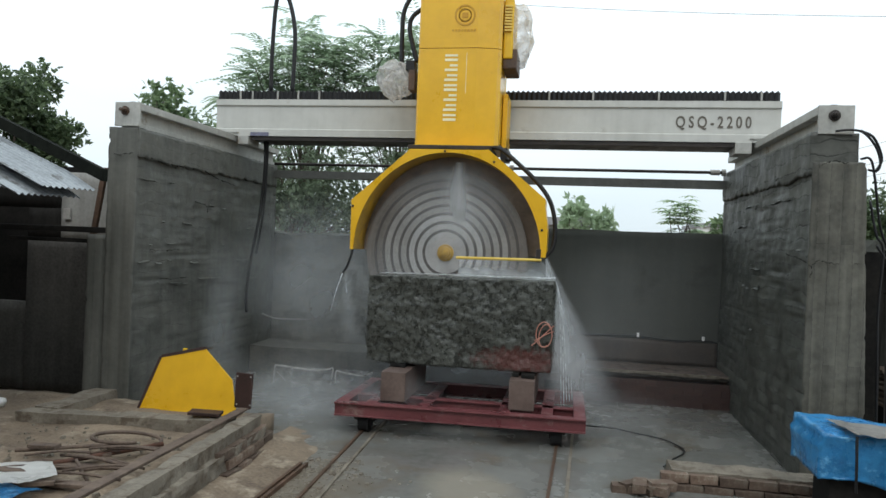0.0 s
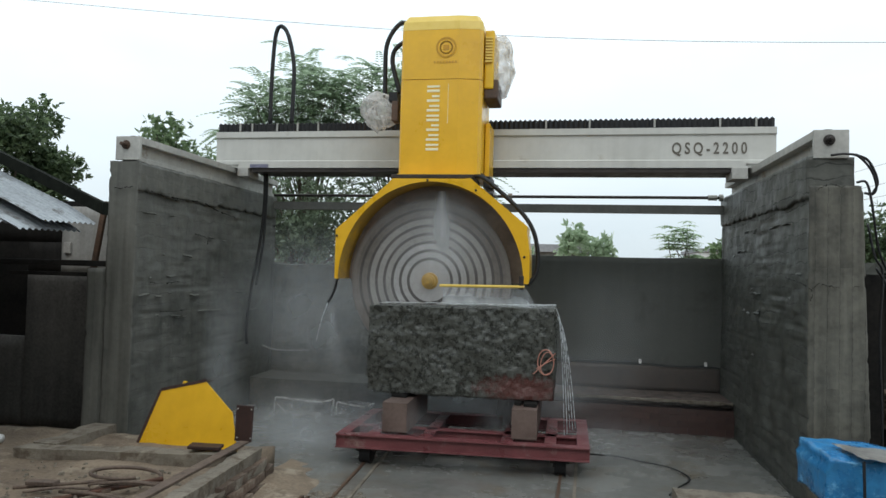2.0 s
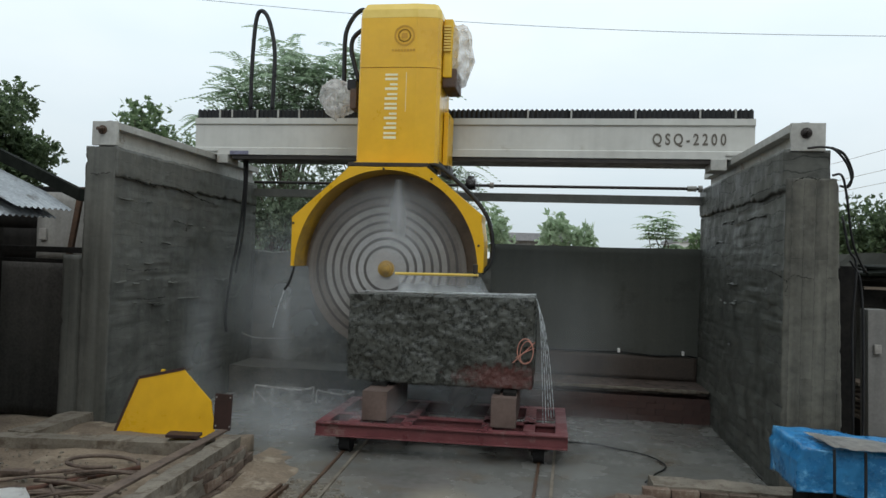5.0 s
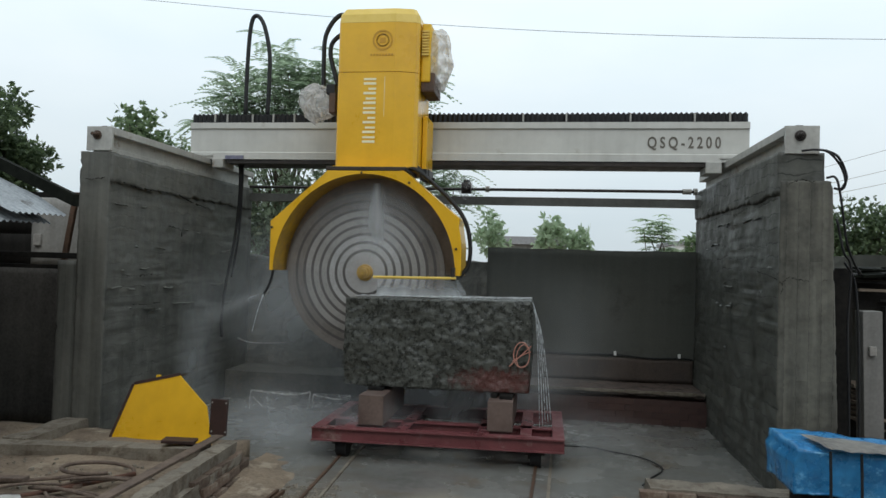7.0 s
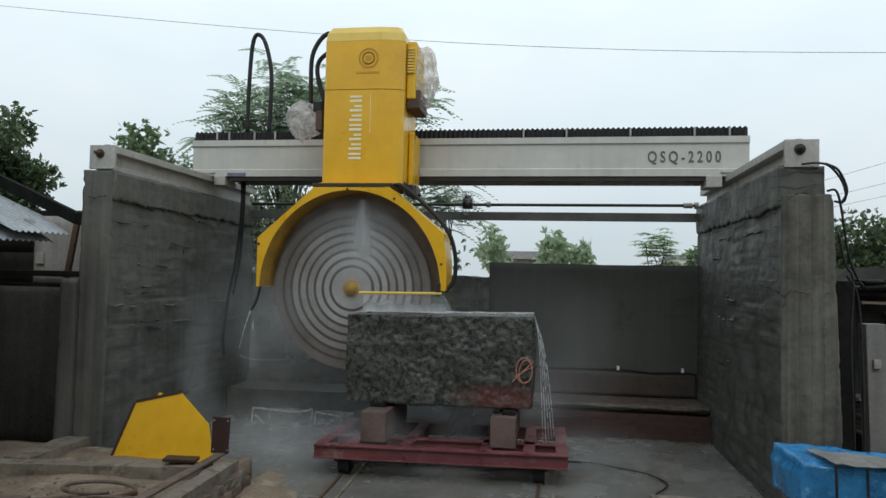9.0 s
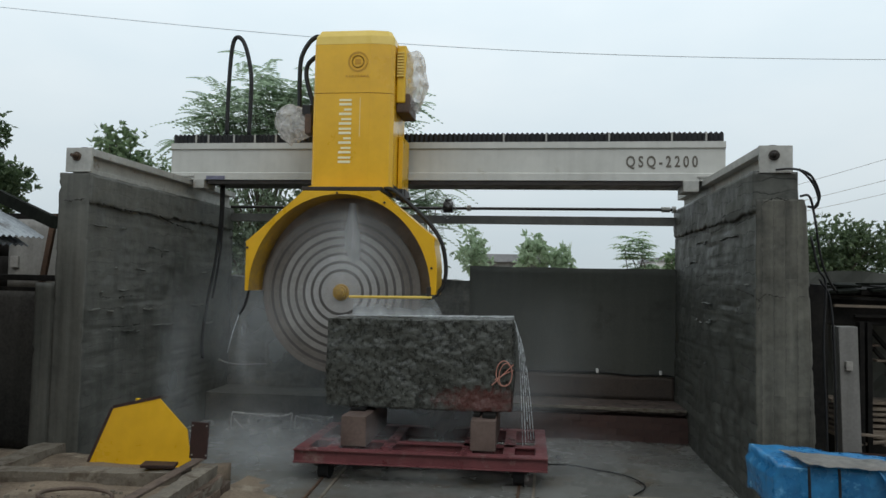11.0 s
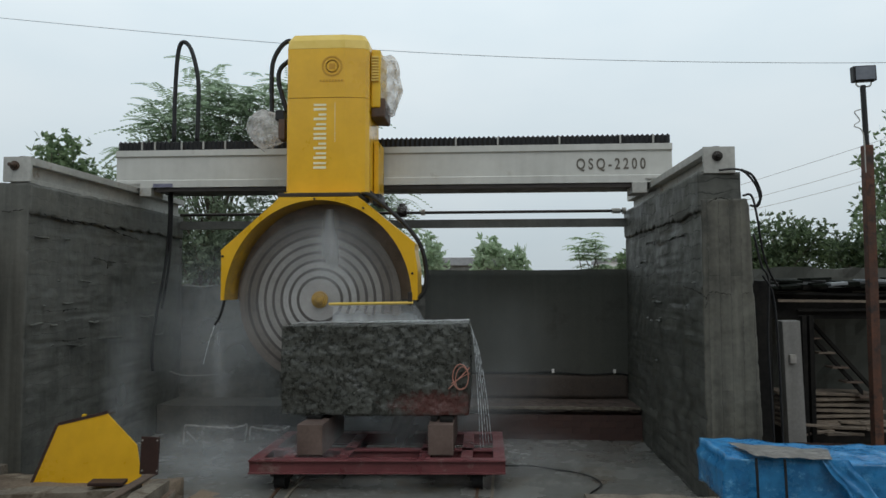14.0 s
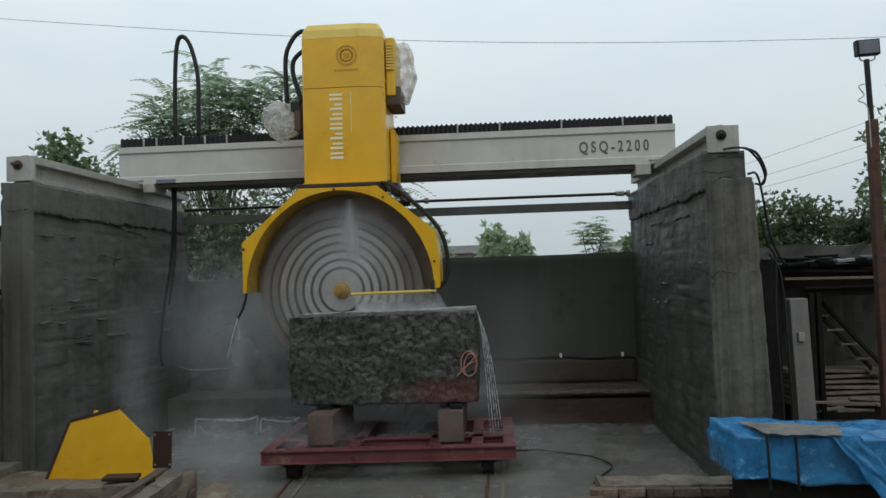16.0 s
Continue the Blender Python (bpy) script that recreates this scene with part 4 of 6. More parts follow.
for v in bm.verts:
    v.co = Vector((v.co.x * 1.0, v.co.y * 0.9, v.co.z * 1.05)) + Vector((-0.8, 8.25, 4.05))
crumple(bm.verts, 0.11, 8, 2)
crumple(bm.verts, 0.04, 22, 5)
part("plastic_wrap", bm, M["plastic"], sh, "crumpled clear plastic wrapped round a motor")
bm = bmesh.new()
tube(bm, [(-0.76, 8.3, 4.24), (-0.77, 8.3, 4.6), (-0.76, 8.3, 4.9), (-0.68, 8.32, 5.1), (-0.58, 8.34, 5.2), (-0.5, 8.36, 5.18), (-0.44, 8.4, 5.08)], 0.03, 8)
part("hose", bm, M["black"], sh, "black hose rising beside the column", smooth=True)
bm = bmesh.new()
tube(bm, [(-0.54, 8.2, 4.26), (-0.6, 8.2, 4.45), (-0.65, 8.2, 4.65), (-0.63, 8.2, 4.8), (-0.52, 8.2, 4.9), (-0.45, 8.22, 4.9)], 0.03, 8)
part("hose", bm, M["black"], sh, smooth=True)


# ---- granite block ----
def split_face(p, out):
    d = 0.035 * nz(p, 2.2, 6) + 0.012 * nz(p, 8, 2) + 0.009 * nz(p, 21, 5)
    corner = sum(abs(c) > 0.3 for c in out)
    if corner > 1:
        d -= 0.03 + 0.02 * nz(p, 5, 3)
    if out.z > 0.5:
        d *= 0.35
    q = out * d
    if out.z > 0:
        q.z += 0.018 * (p.x + 1.17)
    if out.x < -0.3:
        q.x += 0.1 * max(0.0, p.z - 0.95)
    return q


gr = thing("granite_block", (-1.17, 7.9, 0.69), "rough dark grey granite block being sawn, wet on top", "stone block")
part("front_slab", grid_box(-2.22, -0.135, 7.43, 7.875, 0.7, 1.685, 0.019, split_face), M["granite"], gr)
part("rear_body", grid_box(-2.2, -0.15, 7.925, 8.45, 0.7, 1.68, 0.05, split_face), M["granite"], gr)
part("uncut_base", box(-2.17, -0.19, 7.8, 8.0, 0.72, 0.87), M["granite"], gr)
bm = bmesh.new()
tube(bm, [(-0.23 + 0.085 * math.cos(a), 7.395, 1.13 + 0.135 * math.sin(a)) for a in (2 * math.pi * j / 14 for j in range(15))], 0.006, 5, steps=2)
tube(bm, [(-0.36, 7.395, 1.0), (-0.24, 7.395, 1.12), (-0.13, 7.4, 1.23)], 0.006, 5)
tube(bm, [(-0.22 + 0.065 * math.cos(a), 7.392, 1.12 + 0.12 * math.sin(a + 0.2)) for a in (0.6 + 2 * math.pi * j / 14 for j in range(11))], 0.005, 5, steps=2)
tube(bm, [(-0.33, 7.39, 1.06), (-0.2, 7.39, 1.14), (-0.13, 7.395, 1.17)], 0.005, 5)
part("chalk_mark", bm, M["chalk"], gr, "orange chalk ring and stroke")

# ---- trolley ----
tr = thing("rail_trolley", (-1.07, 7.0, 0.0), "red oxide painted steel trolley on rails", "trolley")
YAW = 0.052  # the trolley stands slightly askew


def skew(bm):
    for v in bm.verts:
        v.co.y += (v.co.x - 0.23) * YAW
    return bm


def channel(x0, x1, y0, y1, z0=0.205, z1=0.345):
    bm = bmesh.new()
    bx(bm, x0, x1, y0, y1, z1 - 0.016, z1, 0.003)
    bx(bm, x0, x1, y0, y1, z0, z0 + 0.016, 0.003)
    if x1 - x0 > y1 - y0:
        bx(bm, x0, x1, y0 + 0.035, y0 + 0.05, z0 + 0.016, z1 - 0.016)
    else:
        bx(bm, (x0 + x1) / 2 - 0.008, (x0 + x1) / 2 + 0.008, y0, y1, z0 + 0.016, z1 - 0.016)
    return skew(bm)


for y in (7.02, 8.3):
    part("side_beam", channel(-2.37, 0.235, y, y + 0.12), M["red"], tr)
for y in (7.46,):
    part("long_beam", channel(-2.25, 0.11, y, y + 0.11), M["red"], tr)
for x in (-2.37, -2.06, -1.5, -0.66, -0.22, 0.115):
    part("cross_beam", channel(x, x + 0.12, 7.145, 8.295), M["red"], tr)
for x in (-2.09, -0.06):
    for y in (7.22, 8.15):
        w = bmesh.new()
        rod(w, (x - 0.05, y, 0.118), (x + 0.05, y, 0.118), 0.1, 20)
        rod(w, (x + 0.05, y, 0.118), (x + 0.065, y, 0.118), 0.115, 20)
        w = part("wheel", skew(w), M["black"], tr)
        hb = bmesh.new()
        rod(hb, (x - 0.07, y, 0.118), (x - 0.045, y, 0.118), 0.035, 12)
        part("hub_cap", skew(hb), M["darksteel"], w)
        part("axle_box", skew(box(x - 0.1, x + 0.1, y - 0.05, y + 0.05, 0.14, 0.203, 0.008)), M["darksteel"], tr)

for x0 in (-1.92, -0.56):
    b = skew(grid_box(x0, x0 + 0.26, 7.2, 8.3, 0.354, 0.66, 0.07, lambda p, o: o * 0.006 * nz(p, 5)))
    single("support_block", b, M["wetblock"], "wet timber support block under the granite", "support block", "support blocks")
for x0, x1, y, z in ((-0.45, -0.31, 7.3, 0.66), (-0.55, -0.48, 7.35, 0.66), (-1.91, -1.74, 7.4, 0.66)):
    single("wedge", box(x0, x1, y, y + 0.3, z + 0.004, z + 0.04, 0.006, turn=(0, 2, 0)), M["dark"], "dark wooden wedge on a support block", "wedge", "wedges")

# ---- rails in the floor ----
for x in (-2.1, -0.05):
    r = thing("floor_rail", (x, 6.5, 0.0), "rusty steel rail sunk in the wet floor", "rail", "floor rails")
    bm = bmesh.new()
    sk = 0.045 if x < -1 else -0.03
    loft(bm, [[(x + dx + (7.1 - y) * sk, y, z) for dx, z in ((-0.014, -0.02), (-0.014, 0.03), (0.014, 0.03), (0.014, -0.02))] for y in (3.0, 5.0, 7.0, 9.4)])
    part("rail_head", bm, M["oily_rust"], r)
    bm = bmesh.new()
    loft(bm, [[(x + 0.15 + dx + (7.1 - y) * sk, y, z) for dx, z in ((-0.015, -0.02), (-0.015, 0.028), (0.015, 0.028), (0.015, -0.02))] for y in (3.0, 5.0, 7.0, 9.4)])
    part("guard_strip", bm, M["curb"], r)
bm = bmesh.new()
tube(bm, [(0.225, 7.12, 0.27), (0.36, 7.55, 0.16), (0.56, 7.95, 0.06), (0.795, 7.94, 0.03), (1.088, 7.774, 0.03), (1.23, 7.51, 0.03), (1.226, 7.3, 0.03), (1.075, 7.03, 0.03), (0.96, 6.75, 0.04)], 0.009, 6)
single("power_cable", bm, M["black"], "black cable trailing over the wet floor", "cable", smooth=True)

# ---- west side: curb, guard, yard ----
def soil(p, out):
    return Vector((0, 0, 0.04 * nz(p, 1.5, 4) + 0.02 * nz(p, 5, 8))) if out.z > 0 else Vector((0, 0, 0))


berm = grid_sheet(-2.85, -1.95, 2.5, 6.9, 36, 110, lambda x, y: 0.004 + 0.08 * max(0.0, 1 - (x + 2.85 - (6.14 - y) * 0.05) / 0.6) + 0.05 * nz((x, y, 0), 1.4, 3) * max(0, -1.95 - x) + 0.03 * nz((x, y, 0), 5, 5) * max(0, -1.95 - x) - 0.05 * max(0, y - 6.3))
single("soil_bank", berm, M["soil"], "bank of loose brown soil beside the rails", "ground", kind="structure", smooth=True)
single("yard_ledge", grid_box(-9.0, -2.95, 1.5, 6.7, 0.0, 0.22, 0.1, soil), M["soil"], "raised ledge of dry brown soil", "ground", kind="structure", smooth=True)


def worn(p, out):
    return out * (0.03 * nz(p, 3, 3) + 0.018 * nz(p, 11, 5))


cu = thing("concrete_curb", (-2.85, 5.5, 0.2), "chipped concrete curb along the rail pit", "curb")
bm = grid_box(-2.985, -2.835, 1.5, 6.14, 0.06, 0.345, 0.05, lambda p, o: o * (0.018 * nz(p, 3, 3) + 0.014 * nz(p, 11, 5)))
for v in bm.verts:
    v.co.x += (6.14 - v.co.y) * 0.045
part("curb_beam", bm, M["curb"], cu)
bm = grid_box(-2.9, -2.785, 1.5, 6.12, -0.03, 0.23, 0.035, lambda p, o: o * (0.04 * nz(p, 3, 3) + 0.03 * nz(p, 11, 5)))
for v in bm.verts:
    v.co.x += (6.14 - v.co.y) * 0.05
part("footing", bm, M["curb"], cu, "crumbling rubble footing")
bm = bmesh.new()
loft(bm, [[(x + (6.25 - y) * 0.02, y, z) for x, z in ((-3.085, 0.325), (-3.085, 0.385), (-2.995, 0.385), (-2.995, 0.37), (-3.06, 0.37), (-3.06, 0.325))] for y in (1.6, 4.0, 6.22)])
part("edge_angle", bm, M["scrap"], cu, "dusty steel angle lying along the curb")
cb = thing("concrete_curb", (-4.3, 5.75, 0.2), "low concrete kerb frame in the dirt", "curb")
bm = grid_box(-5.06, -3.08, 5.88, 6.08, 0.1, 0.31, 0.05, lambda p, o: o * (0.02 * nz(p, 3, 3) + 0.014 * nz(p, 11, 5)))
for v in bm.verts:
    v.co.y += (v.co.x + 3.4) * 0.16
part("kerb", bm, M["curb"], cb)
bm = grid_box(-5.04, -4.8, 5.84, 6.72, 0.1, 0.313, 0.05, lambda p, o: o * (0.02 * nz(p, 3, 3) + 0.014 * nz(p, 11, 5)))
part("kerb", bm, M["curb"], cb)
single("broken_tile", box(-3.5, -3.2, 5.95, 6.1, 0.335, 0.365, 0.006, turn=(0, 2, 12)), M["brownplate"], "dark brown broken tile lying on the kerb", "tile")

gd = thing("spare_guard", (-3.8, 6.5, 0.2), "spare yellow blade guard plate leaning on the wall", "machine guard")
shape = [(-4.32, 0.17), (-4.13, 0.75), (-3.65, 0.865), (-3.32, 0.58), (-3.22, 0.2)]


def lean(bm):
    for v in bm.verts:
        v.co.y += (v.co.z - 0.2) * 0.18
    return bm


part("plate", lean(prism(bmesh.new(), shape[::-1], 6.4, 6.415)), M["yellow"], gd)
for (xa, za), (xb, zb) in list(zip(shape, shape[1:]))[:2]:
    bm = bmesh.new()
    loft(bm, [[(x, y, z) for y, z in ((6.417, za_), (6.417, za_ - 0.012), (6.56, za_ - 0.012), (6.56, za_))] for x, za_ in ((xa, za), (xb, zb))])
    part("rim", lean(bm), M["brownplate"], gd, "dark edge flange")
for (xa, za), (xb, zb) in list(zip(shape, shape[1:]))[:2]:
    nx_, nz_ = -(zb - za), xb - xa
    k_ = 0.028 / math.hypot(nx_, nz_)
    edge = prism(bmesh.new(), [(xa, za), (xa + nx_ * k_, za + nz_ * k_), (xb + nx_ * k_, zb + nz_ * k_), (xb, zb)], 6.395, 6.43)
    part("edge_strip", lean(edge), M["brownplate"], gd, "dark edge strip")
part("lug", lean(box(-3.93, -3.89, 6.44, 6.47, 0.8, 0.85, 0.004)), M["yellow_dull"], gd)

pl = thing("mounting_plate", (-3.05, 6.2, 0.37), "dark brown steel plate with bolt holes standing on the curb", "steel plate")
bm = box(-3.14, -2.97, 6.19, 6.215, 0.378, 0.72, 0.003, turn=(0, 2, 0))
mplate = part("plate", bm, M["brownplate"], pl)
for x in (-3.125, -2.985):
    for z in (0.415, 0.69):
        bm = bmesh.new()
        lathe(bm, (x + 0.007, z), [(6.188, 0.008), (6.183, 0.008)], 8)
        part("bolt_hole", bm, M["girder"], mplate)

rng = random.Random(5)
for i in range(24):
    x, y = -3.72 + rng.uniform(-0.45, 0.25), 4.55 + rng.uniform(-0.45, 0.3)
    a = rng.uniform(-0.2, 0.6)
    ln = rng.uniform(0.25, 0.7)
    z = 0.245 + 0.004 * i
    bm = bmesh.new()
    if i % 5 in (1, 3, 4):
        tube(bm, [(x, y, z), (x + ln * 0.5 * math.cos(a), y + ln * 0.5 * math.sin(a), z + 0.02), (x + ln * math.cos(a), y + ln * math.sin(a), z)], 0.008 + 0.008 * rng.random(), 6, steps=3)
        single("scrap_rod", bm, M["scrap"], "rusty bent steel rod lying in the dirt", "scrap rod", "scrap heap", smooth=True)
    else:
        bx(bm, x - 0.06, x + ln * 0.5, y - 0.035, y + 0.035, z - 0.02, z + 0.01, 0.006, turn=(rng.uniform(-8, 8), rng.uniform(-8, 8), math.degrees(a)))
        single("timber_scrap", bm, M["scrap"], "short piece of weathered timber on the ground", "timber", "scrap heap")
bm = bmesh.new()
tube(bm, [(-3.63 + 0.3 * math.cos(a), 5.24 + 0.2 * math.sin(a), 0.262 + 0.004 * j) for j, a in enumerate(k * 0.45 for k in range(-2, 13))] + [(-3.9, 4.98, 0.27), (-4.3, 4.78, 0.26)], 0.016, 6, steps=3)
single("old_hose", bm, M["scrap"], "brown rubber hose coiled on the dirt", "hose", smooth=True)
bm = bmesh.new()
rod(bm, (-3.83, 4.48, 0.275), (-3.28, 5.22, 0.285), 0.02, 8)
single("scrap_rod", bm, M["rust"], "long rusty pipe lying in the dirt", "scrap rod", "scrap heap", smooth=True)
bm = bmesh.new()
rod(bm, (-3.56, 4.54, 0.33), (-3.34, 4.38, 0.25), 0.012, 6)
single("scrap_rod", bm, M["scrap"], "short brown stick leaning on a pipe", "scrap rod", "scrap heap", smooth=True)
bm = bmesh.new()
tube(bm, [(-5.8, 6.1, 0.24), (-5.71, 6.09, 0.25), (-5.63, 6.08, 0.25)], 0.045, 10)
single("pipe_end", bm, M["white"], "short white plastic pipe lying in the dirt", "pipe", smooth=True)


def quad_sheet(corners, lift, nx, ny, wave):
    """A thin crumpled sheet between four corners on the ground."""
    a, b, c, d = (Vector((*q, 0)) for q in corners)
    bm = grid_sheet(0, 1, 0, 1, nx, ny, lambda x, y: 0)
    for v in bm.verts:
        u, w = v.co.x, v.co.y
        q = (a * (1 - u) + b * u) * (1 - w) + (d * (1 - u) + c * u) * w
        v.co = Vector((q.x + 0.02 * nz(q, 5, 2), q.y + 0.02 * nz(q, 5, 6), lift + wave * nz(q, 7) + 0.4 * wave * nz(q, 19, 3)))
    bmesh.ops.solidify(bm, geom=bm.faces[:], thickness=0.004)
    return bm


single("paper_sack", quad_sheet([(-4.05, 4.27), (-3.68, 4.44), (-3.44, 4.19), (-3.63, 3.92)], 0.34, 16, 14, 0.02), M["white"], "flat white sack lying on the dirt", "sack", smooth=True)
single("blue_cloth", quad_sheet([(-3.95, 4.1), (-3.6, 4.03), (-3.42, 4.05), (-3.6, 3.55)], 0.3, 14, 12, 0.03), M["tarp"], "crumpled dark blue cloth on the dirt", "cloth", smooth=True)
for x0, x1 in ((-2.3, -2.29), (-2.25, -2.235)):
    bm = bmesh.new()
    loft(bm, [[(x + dx, y, 0.035 + dz) for dx, dz in ((-0.014, -0.02), (-0.014, 0.014), (0.014, 0.014), (0.014, -0.02))] for x, y in ((x0, 4.7), (x1, 5.82))])
    single("steel_bar", bm, M["oily_rust"], "thin rusty steel bar lying on the soil", "steel bar", "steel bars")

# loose stones and rubble on the soil in front
rub_v, rub_f = [], []
rng = random.Random(11)
for i in range(900):
    if i % 4:
        x, y = rng.gauss(-2.2, 0.35), rng.uniform(4.2, 6.1)
        z0 = 0.0
    else:
        x, y, z0 = rng.uniform(-4.8, -3.1), rng.uniform(3.9, 5.6), 0.22
    s = rng.choice((0.005, 0.007, 0.01, 0.016)) * rng.uniform(0.7, 1.4)
    b0 = len(rub_v)
    for dx, dy, dz in ((-1, -1, -0.5), (1, -1, -0.5), (1, 1, -0.5), (-1, 1, -0.5), (-0.7, -0.6, 0.7), (0.6, -0.7, 0.6), (0.7, 0.7, 0.8), (-0.6, 0.7, 0.6)):
        rub_v.append((x + dx * s * rng.uniform(0.7, 1.3), y + dy * s * rng.uniform(0.7, 1.3), z0 + 0.01 + dz * s))
    for f in ((3, 2, 1, 0), (4, 5, 6, 7), (0, 1, 5, 4), (1, 2, 6, 5), (2, 3, 7, 6), (3, 0, 4, 7)):
        rub_f.append([b0 + q for q in f])
me = bpy.data.meshes.new("rubble")
me.from_pydata(rub_v, [], rub_f)
me.materials.append(M["curb"])
tagged(new("rubble", me), "loose stone chips and rubble on the soil", "rubble", kind="stuff")

bm = bmesh.new()
tube(bm, [(-4.45, 9.55, 0.9), (-4.3, 9.52, 0.86), (-4.1, 9.5, 0.85), (-3.7, 9.5, 0.87)], 0.012, 7, 0.005)
single("water_pipe", bm, M["plaster"], "thin pale water pipe fixed to the wall", "pipe", smooth=True)

# ---- plastic-covered heap behind the trolley ----
sheet = grid_sheet(-3.9, -2.5, 8.5, 9.2, 50, 26, lambda x, y: 0.03 + 0.27 * max(0, 1 - abs(y - 8.85) / 0.36) ** 0.5 + 0.04 * nz((x, y, 0), 6))
plastic = thing("plastic_sheet", (-3.2, 8.85, 0.0), "crumpled clear plastic sheet on the wet floor", "plastic sheet")
part("sheet", sheet, M["clear_plastic"], plastic)
# dense pale tubes along the folds stand for their edge light
for fold in ([(-3.9, 8.8, 0.05), (-3.89, 8.8, 0.27), (-3.84, 8.8, 0.3), (-3.6, 8.8, 0.285), (-3.3, 8.8, 0.27), (-3.12, 8.8, 0.3), (-3.06, 8.8, 0.31), (-3.08, 8.78, 0.1)],
             [(-3.85, 8.78, 0.22), (-3.7, 8.76, 0.1)],
             [(-3.02, 8.8, 0.12), (-3.01, 8.8, 0.28), (-2.92, 8.8, 0.27), (-2.65, 8.8, 0.25), (-2.5, 8.8, 0.3)]):
    bm = bmesh.new()
    tube(bm, fold, 0.011, 6)
    part("fold", bm, M["plastic"], plastic, "folded plastic edge, brightened as if lit", smooth=True)

# ---- east side: tarpaulin stack ----
tp = thing("covered_stack", (2.6, 5.7, 0.0), "stack covered with a crumpled bright blue tarpaulin", "covered stack")


def drape(p, out):
    d = 0.03 * nz(p, 2.0, 2) + 0.014 * nz(p, 6, 4) + 0.005 * nz(p, 17, 4)
    q = out * d
    if out.z > 0.1:
        q.z += 0.02 * nz(p, 5, 7)
    if p.z < 0.48 and out.z <= 0:
        q.z += 0.05 * nz(p, 3.0, 12)
    return q


tarp = grid_box(1.875, 3.5, 5.5, 6.15, 0.4, 0.775, 0.035, drape)
for v in tarp.verts:
    v.co.y -= (v.co.x - 1.93) * 0.14
    if v.co.z > 0.7:
        v.co.x += 0.03
bmesh.ops.delete(tarp, geom=[f for f in tarp.faces if f.calc_center_median().z < 0.43 and abs(f.normal.z) > 0.9], context="FACES")
tarpaulin = part("tarpaulin", tarp, M["tarp"], tp, smooth=True)
flap = grid_sheet(0, 1, 0, 1, 10, 16, lambda x, y: 0)
for v in flap.verts:
    u, w = v.co.x, v.co.y
    v.co = Vector((2.55 + 0.2 * u + 0.35 * w + 0.03 * nz((u, w, 0), 4), 5.37 - 0.02 * u - 0.13 * math.sin(w * 1.5) - 0.03 * nz((u, w, 2), 6), 0.8 - 0.55 * w))
part("flap", flap, M["tarp"], tarpaulin, smooth=True)
top = grid_sheet(0, 1, 0, 1, 16, 10, lambda x, y: 0)
for v in top.verts:
    u, w = v.co.x, v.co.y
    a = Vector((2.1, 5.4)) * (1 - u) + Vector((2.62, 5.33)) * u
    b = Vector((2.02, 5.82)) * (1 - u) + Vector((2.72, 5.6)) * u
    q = a * (1 - w) + b * w
    v.co = Vector((q.x, q.y, 0.805 + 0.014 * nz((u * 3, w * 2, 0), 2) + 0.012 * w))
bmesh.ops.solidify(top, geom=top.faces[:], thickness=0.004)
part("grey_sheet", top, M["paper"], tp, "pale grey sheet lying on the tarpaulin")
for x in (2.1, 2.3):
    bm = bmesh.new()
    tube(bm, [(x, 5.44 - (x - 1.93) * 0.14, 0.79), (x, 5.425 - (x - 1.93) * 0.14, 0.6), (x + 0.01, 5.44 - (x - 1.93) * 0.14, 0.38)], 0.011, 5)
    part("strap", bm, M["black"], tarpaulin)
part("base", box(2.02, 3.45, 5.5, 6.05, 0.0, 0.5, 0.01, turn=(0, 0, -7)), M["dark"], tp, "dark stack under the tarpaulin")


# ---- water ----
def cloud(name, at, rx, rz, bend, label, material, seed, shape=None, group=""):
    """A bowed veil of spray in the x-z plane, thick in its middle."""
    nx, nzz = 24, 24
    bm = bmesh.new()
    layer = bm.verts.layers.float.new("thick")
    rows = []
    for j in range(nzz + 1):
        row = []
        for i in range(nx + 1):
            u, w = 2 * i / nx - 1, 2 * j / nzz - 1
            v = bm.verts.new((u * rx, bend * (u * u + 0.5 * w * w) + 0.05 * nz((u, w, 0), 2, seed), w * rz))
            r = math.hypot(u, w)
            v[layer] = shape(u, w) if shape else max(0.0, 1 - r) ** 1.2
            row.append(v)
        rows.append(row)
    for j in range(nzz):
        for i in range(nx):
            bm.faces.new((rows[j][i], rows[j][i + 1], rows[j + 1][i + 1], rows[j + 1][i]))
    ob = new(name, mesh_of(name, bm, material, True))
    ob.location = at
    ob.visible_shadow = False
    return tagged(ob, label, "water mist", group, "stuff")


mist_label = "drifting white water mist beside the saw"
for at, rx, rz, bend, seed in (((-3.4, 8.5, 1.7), 1.3, 1.1, 0.2, 1), ((-3.3, 9.1, 1.3), 1.5, 1.3, -0.2, 4),
                               ((-1.2, 9.2, 0.6), 2.3, 0.7, 0.1, 8), ((-3.0, 7.6, 0.3), 1.7, 0.55, 0.1, 15), ((-2.9, 7.2, 0.15), 1.3, 0.4, 0.1, 25), ((-2.9, 7.5, 0.2), 1.1, 0.4, 0.1, 29),
                               ((0.4, 7.6, 0.25), 0.9, 0.35, 0.1, 13), ((-4.25, 7.9, 0.95), 0.35, 1.3, 0.1, 19),
                               ((-1.2, 8.55, 0.55), 1.6, 0.5, 0.1, 51), ((-1.3, 8.75, 0.5), 2.0, 0.55, 0.1, 53), ((-1.9, 7.12, 0.42), 0.7, 0.3, 0.05, 55)):
    cloud("mist", at, rx, rz, bend, mist_label, M["mist"], seed, group="mist")

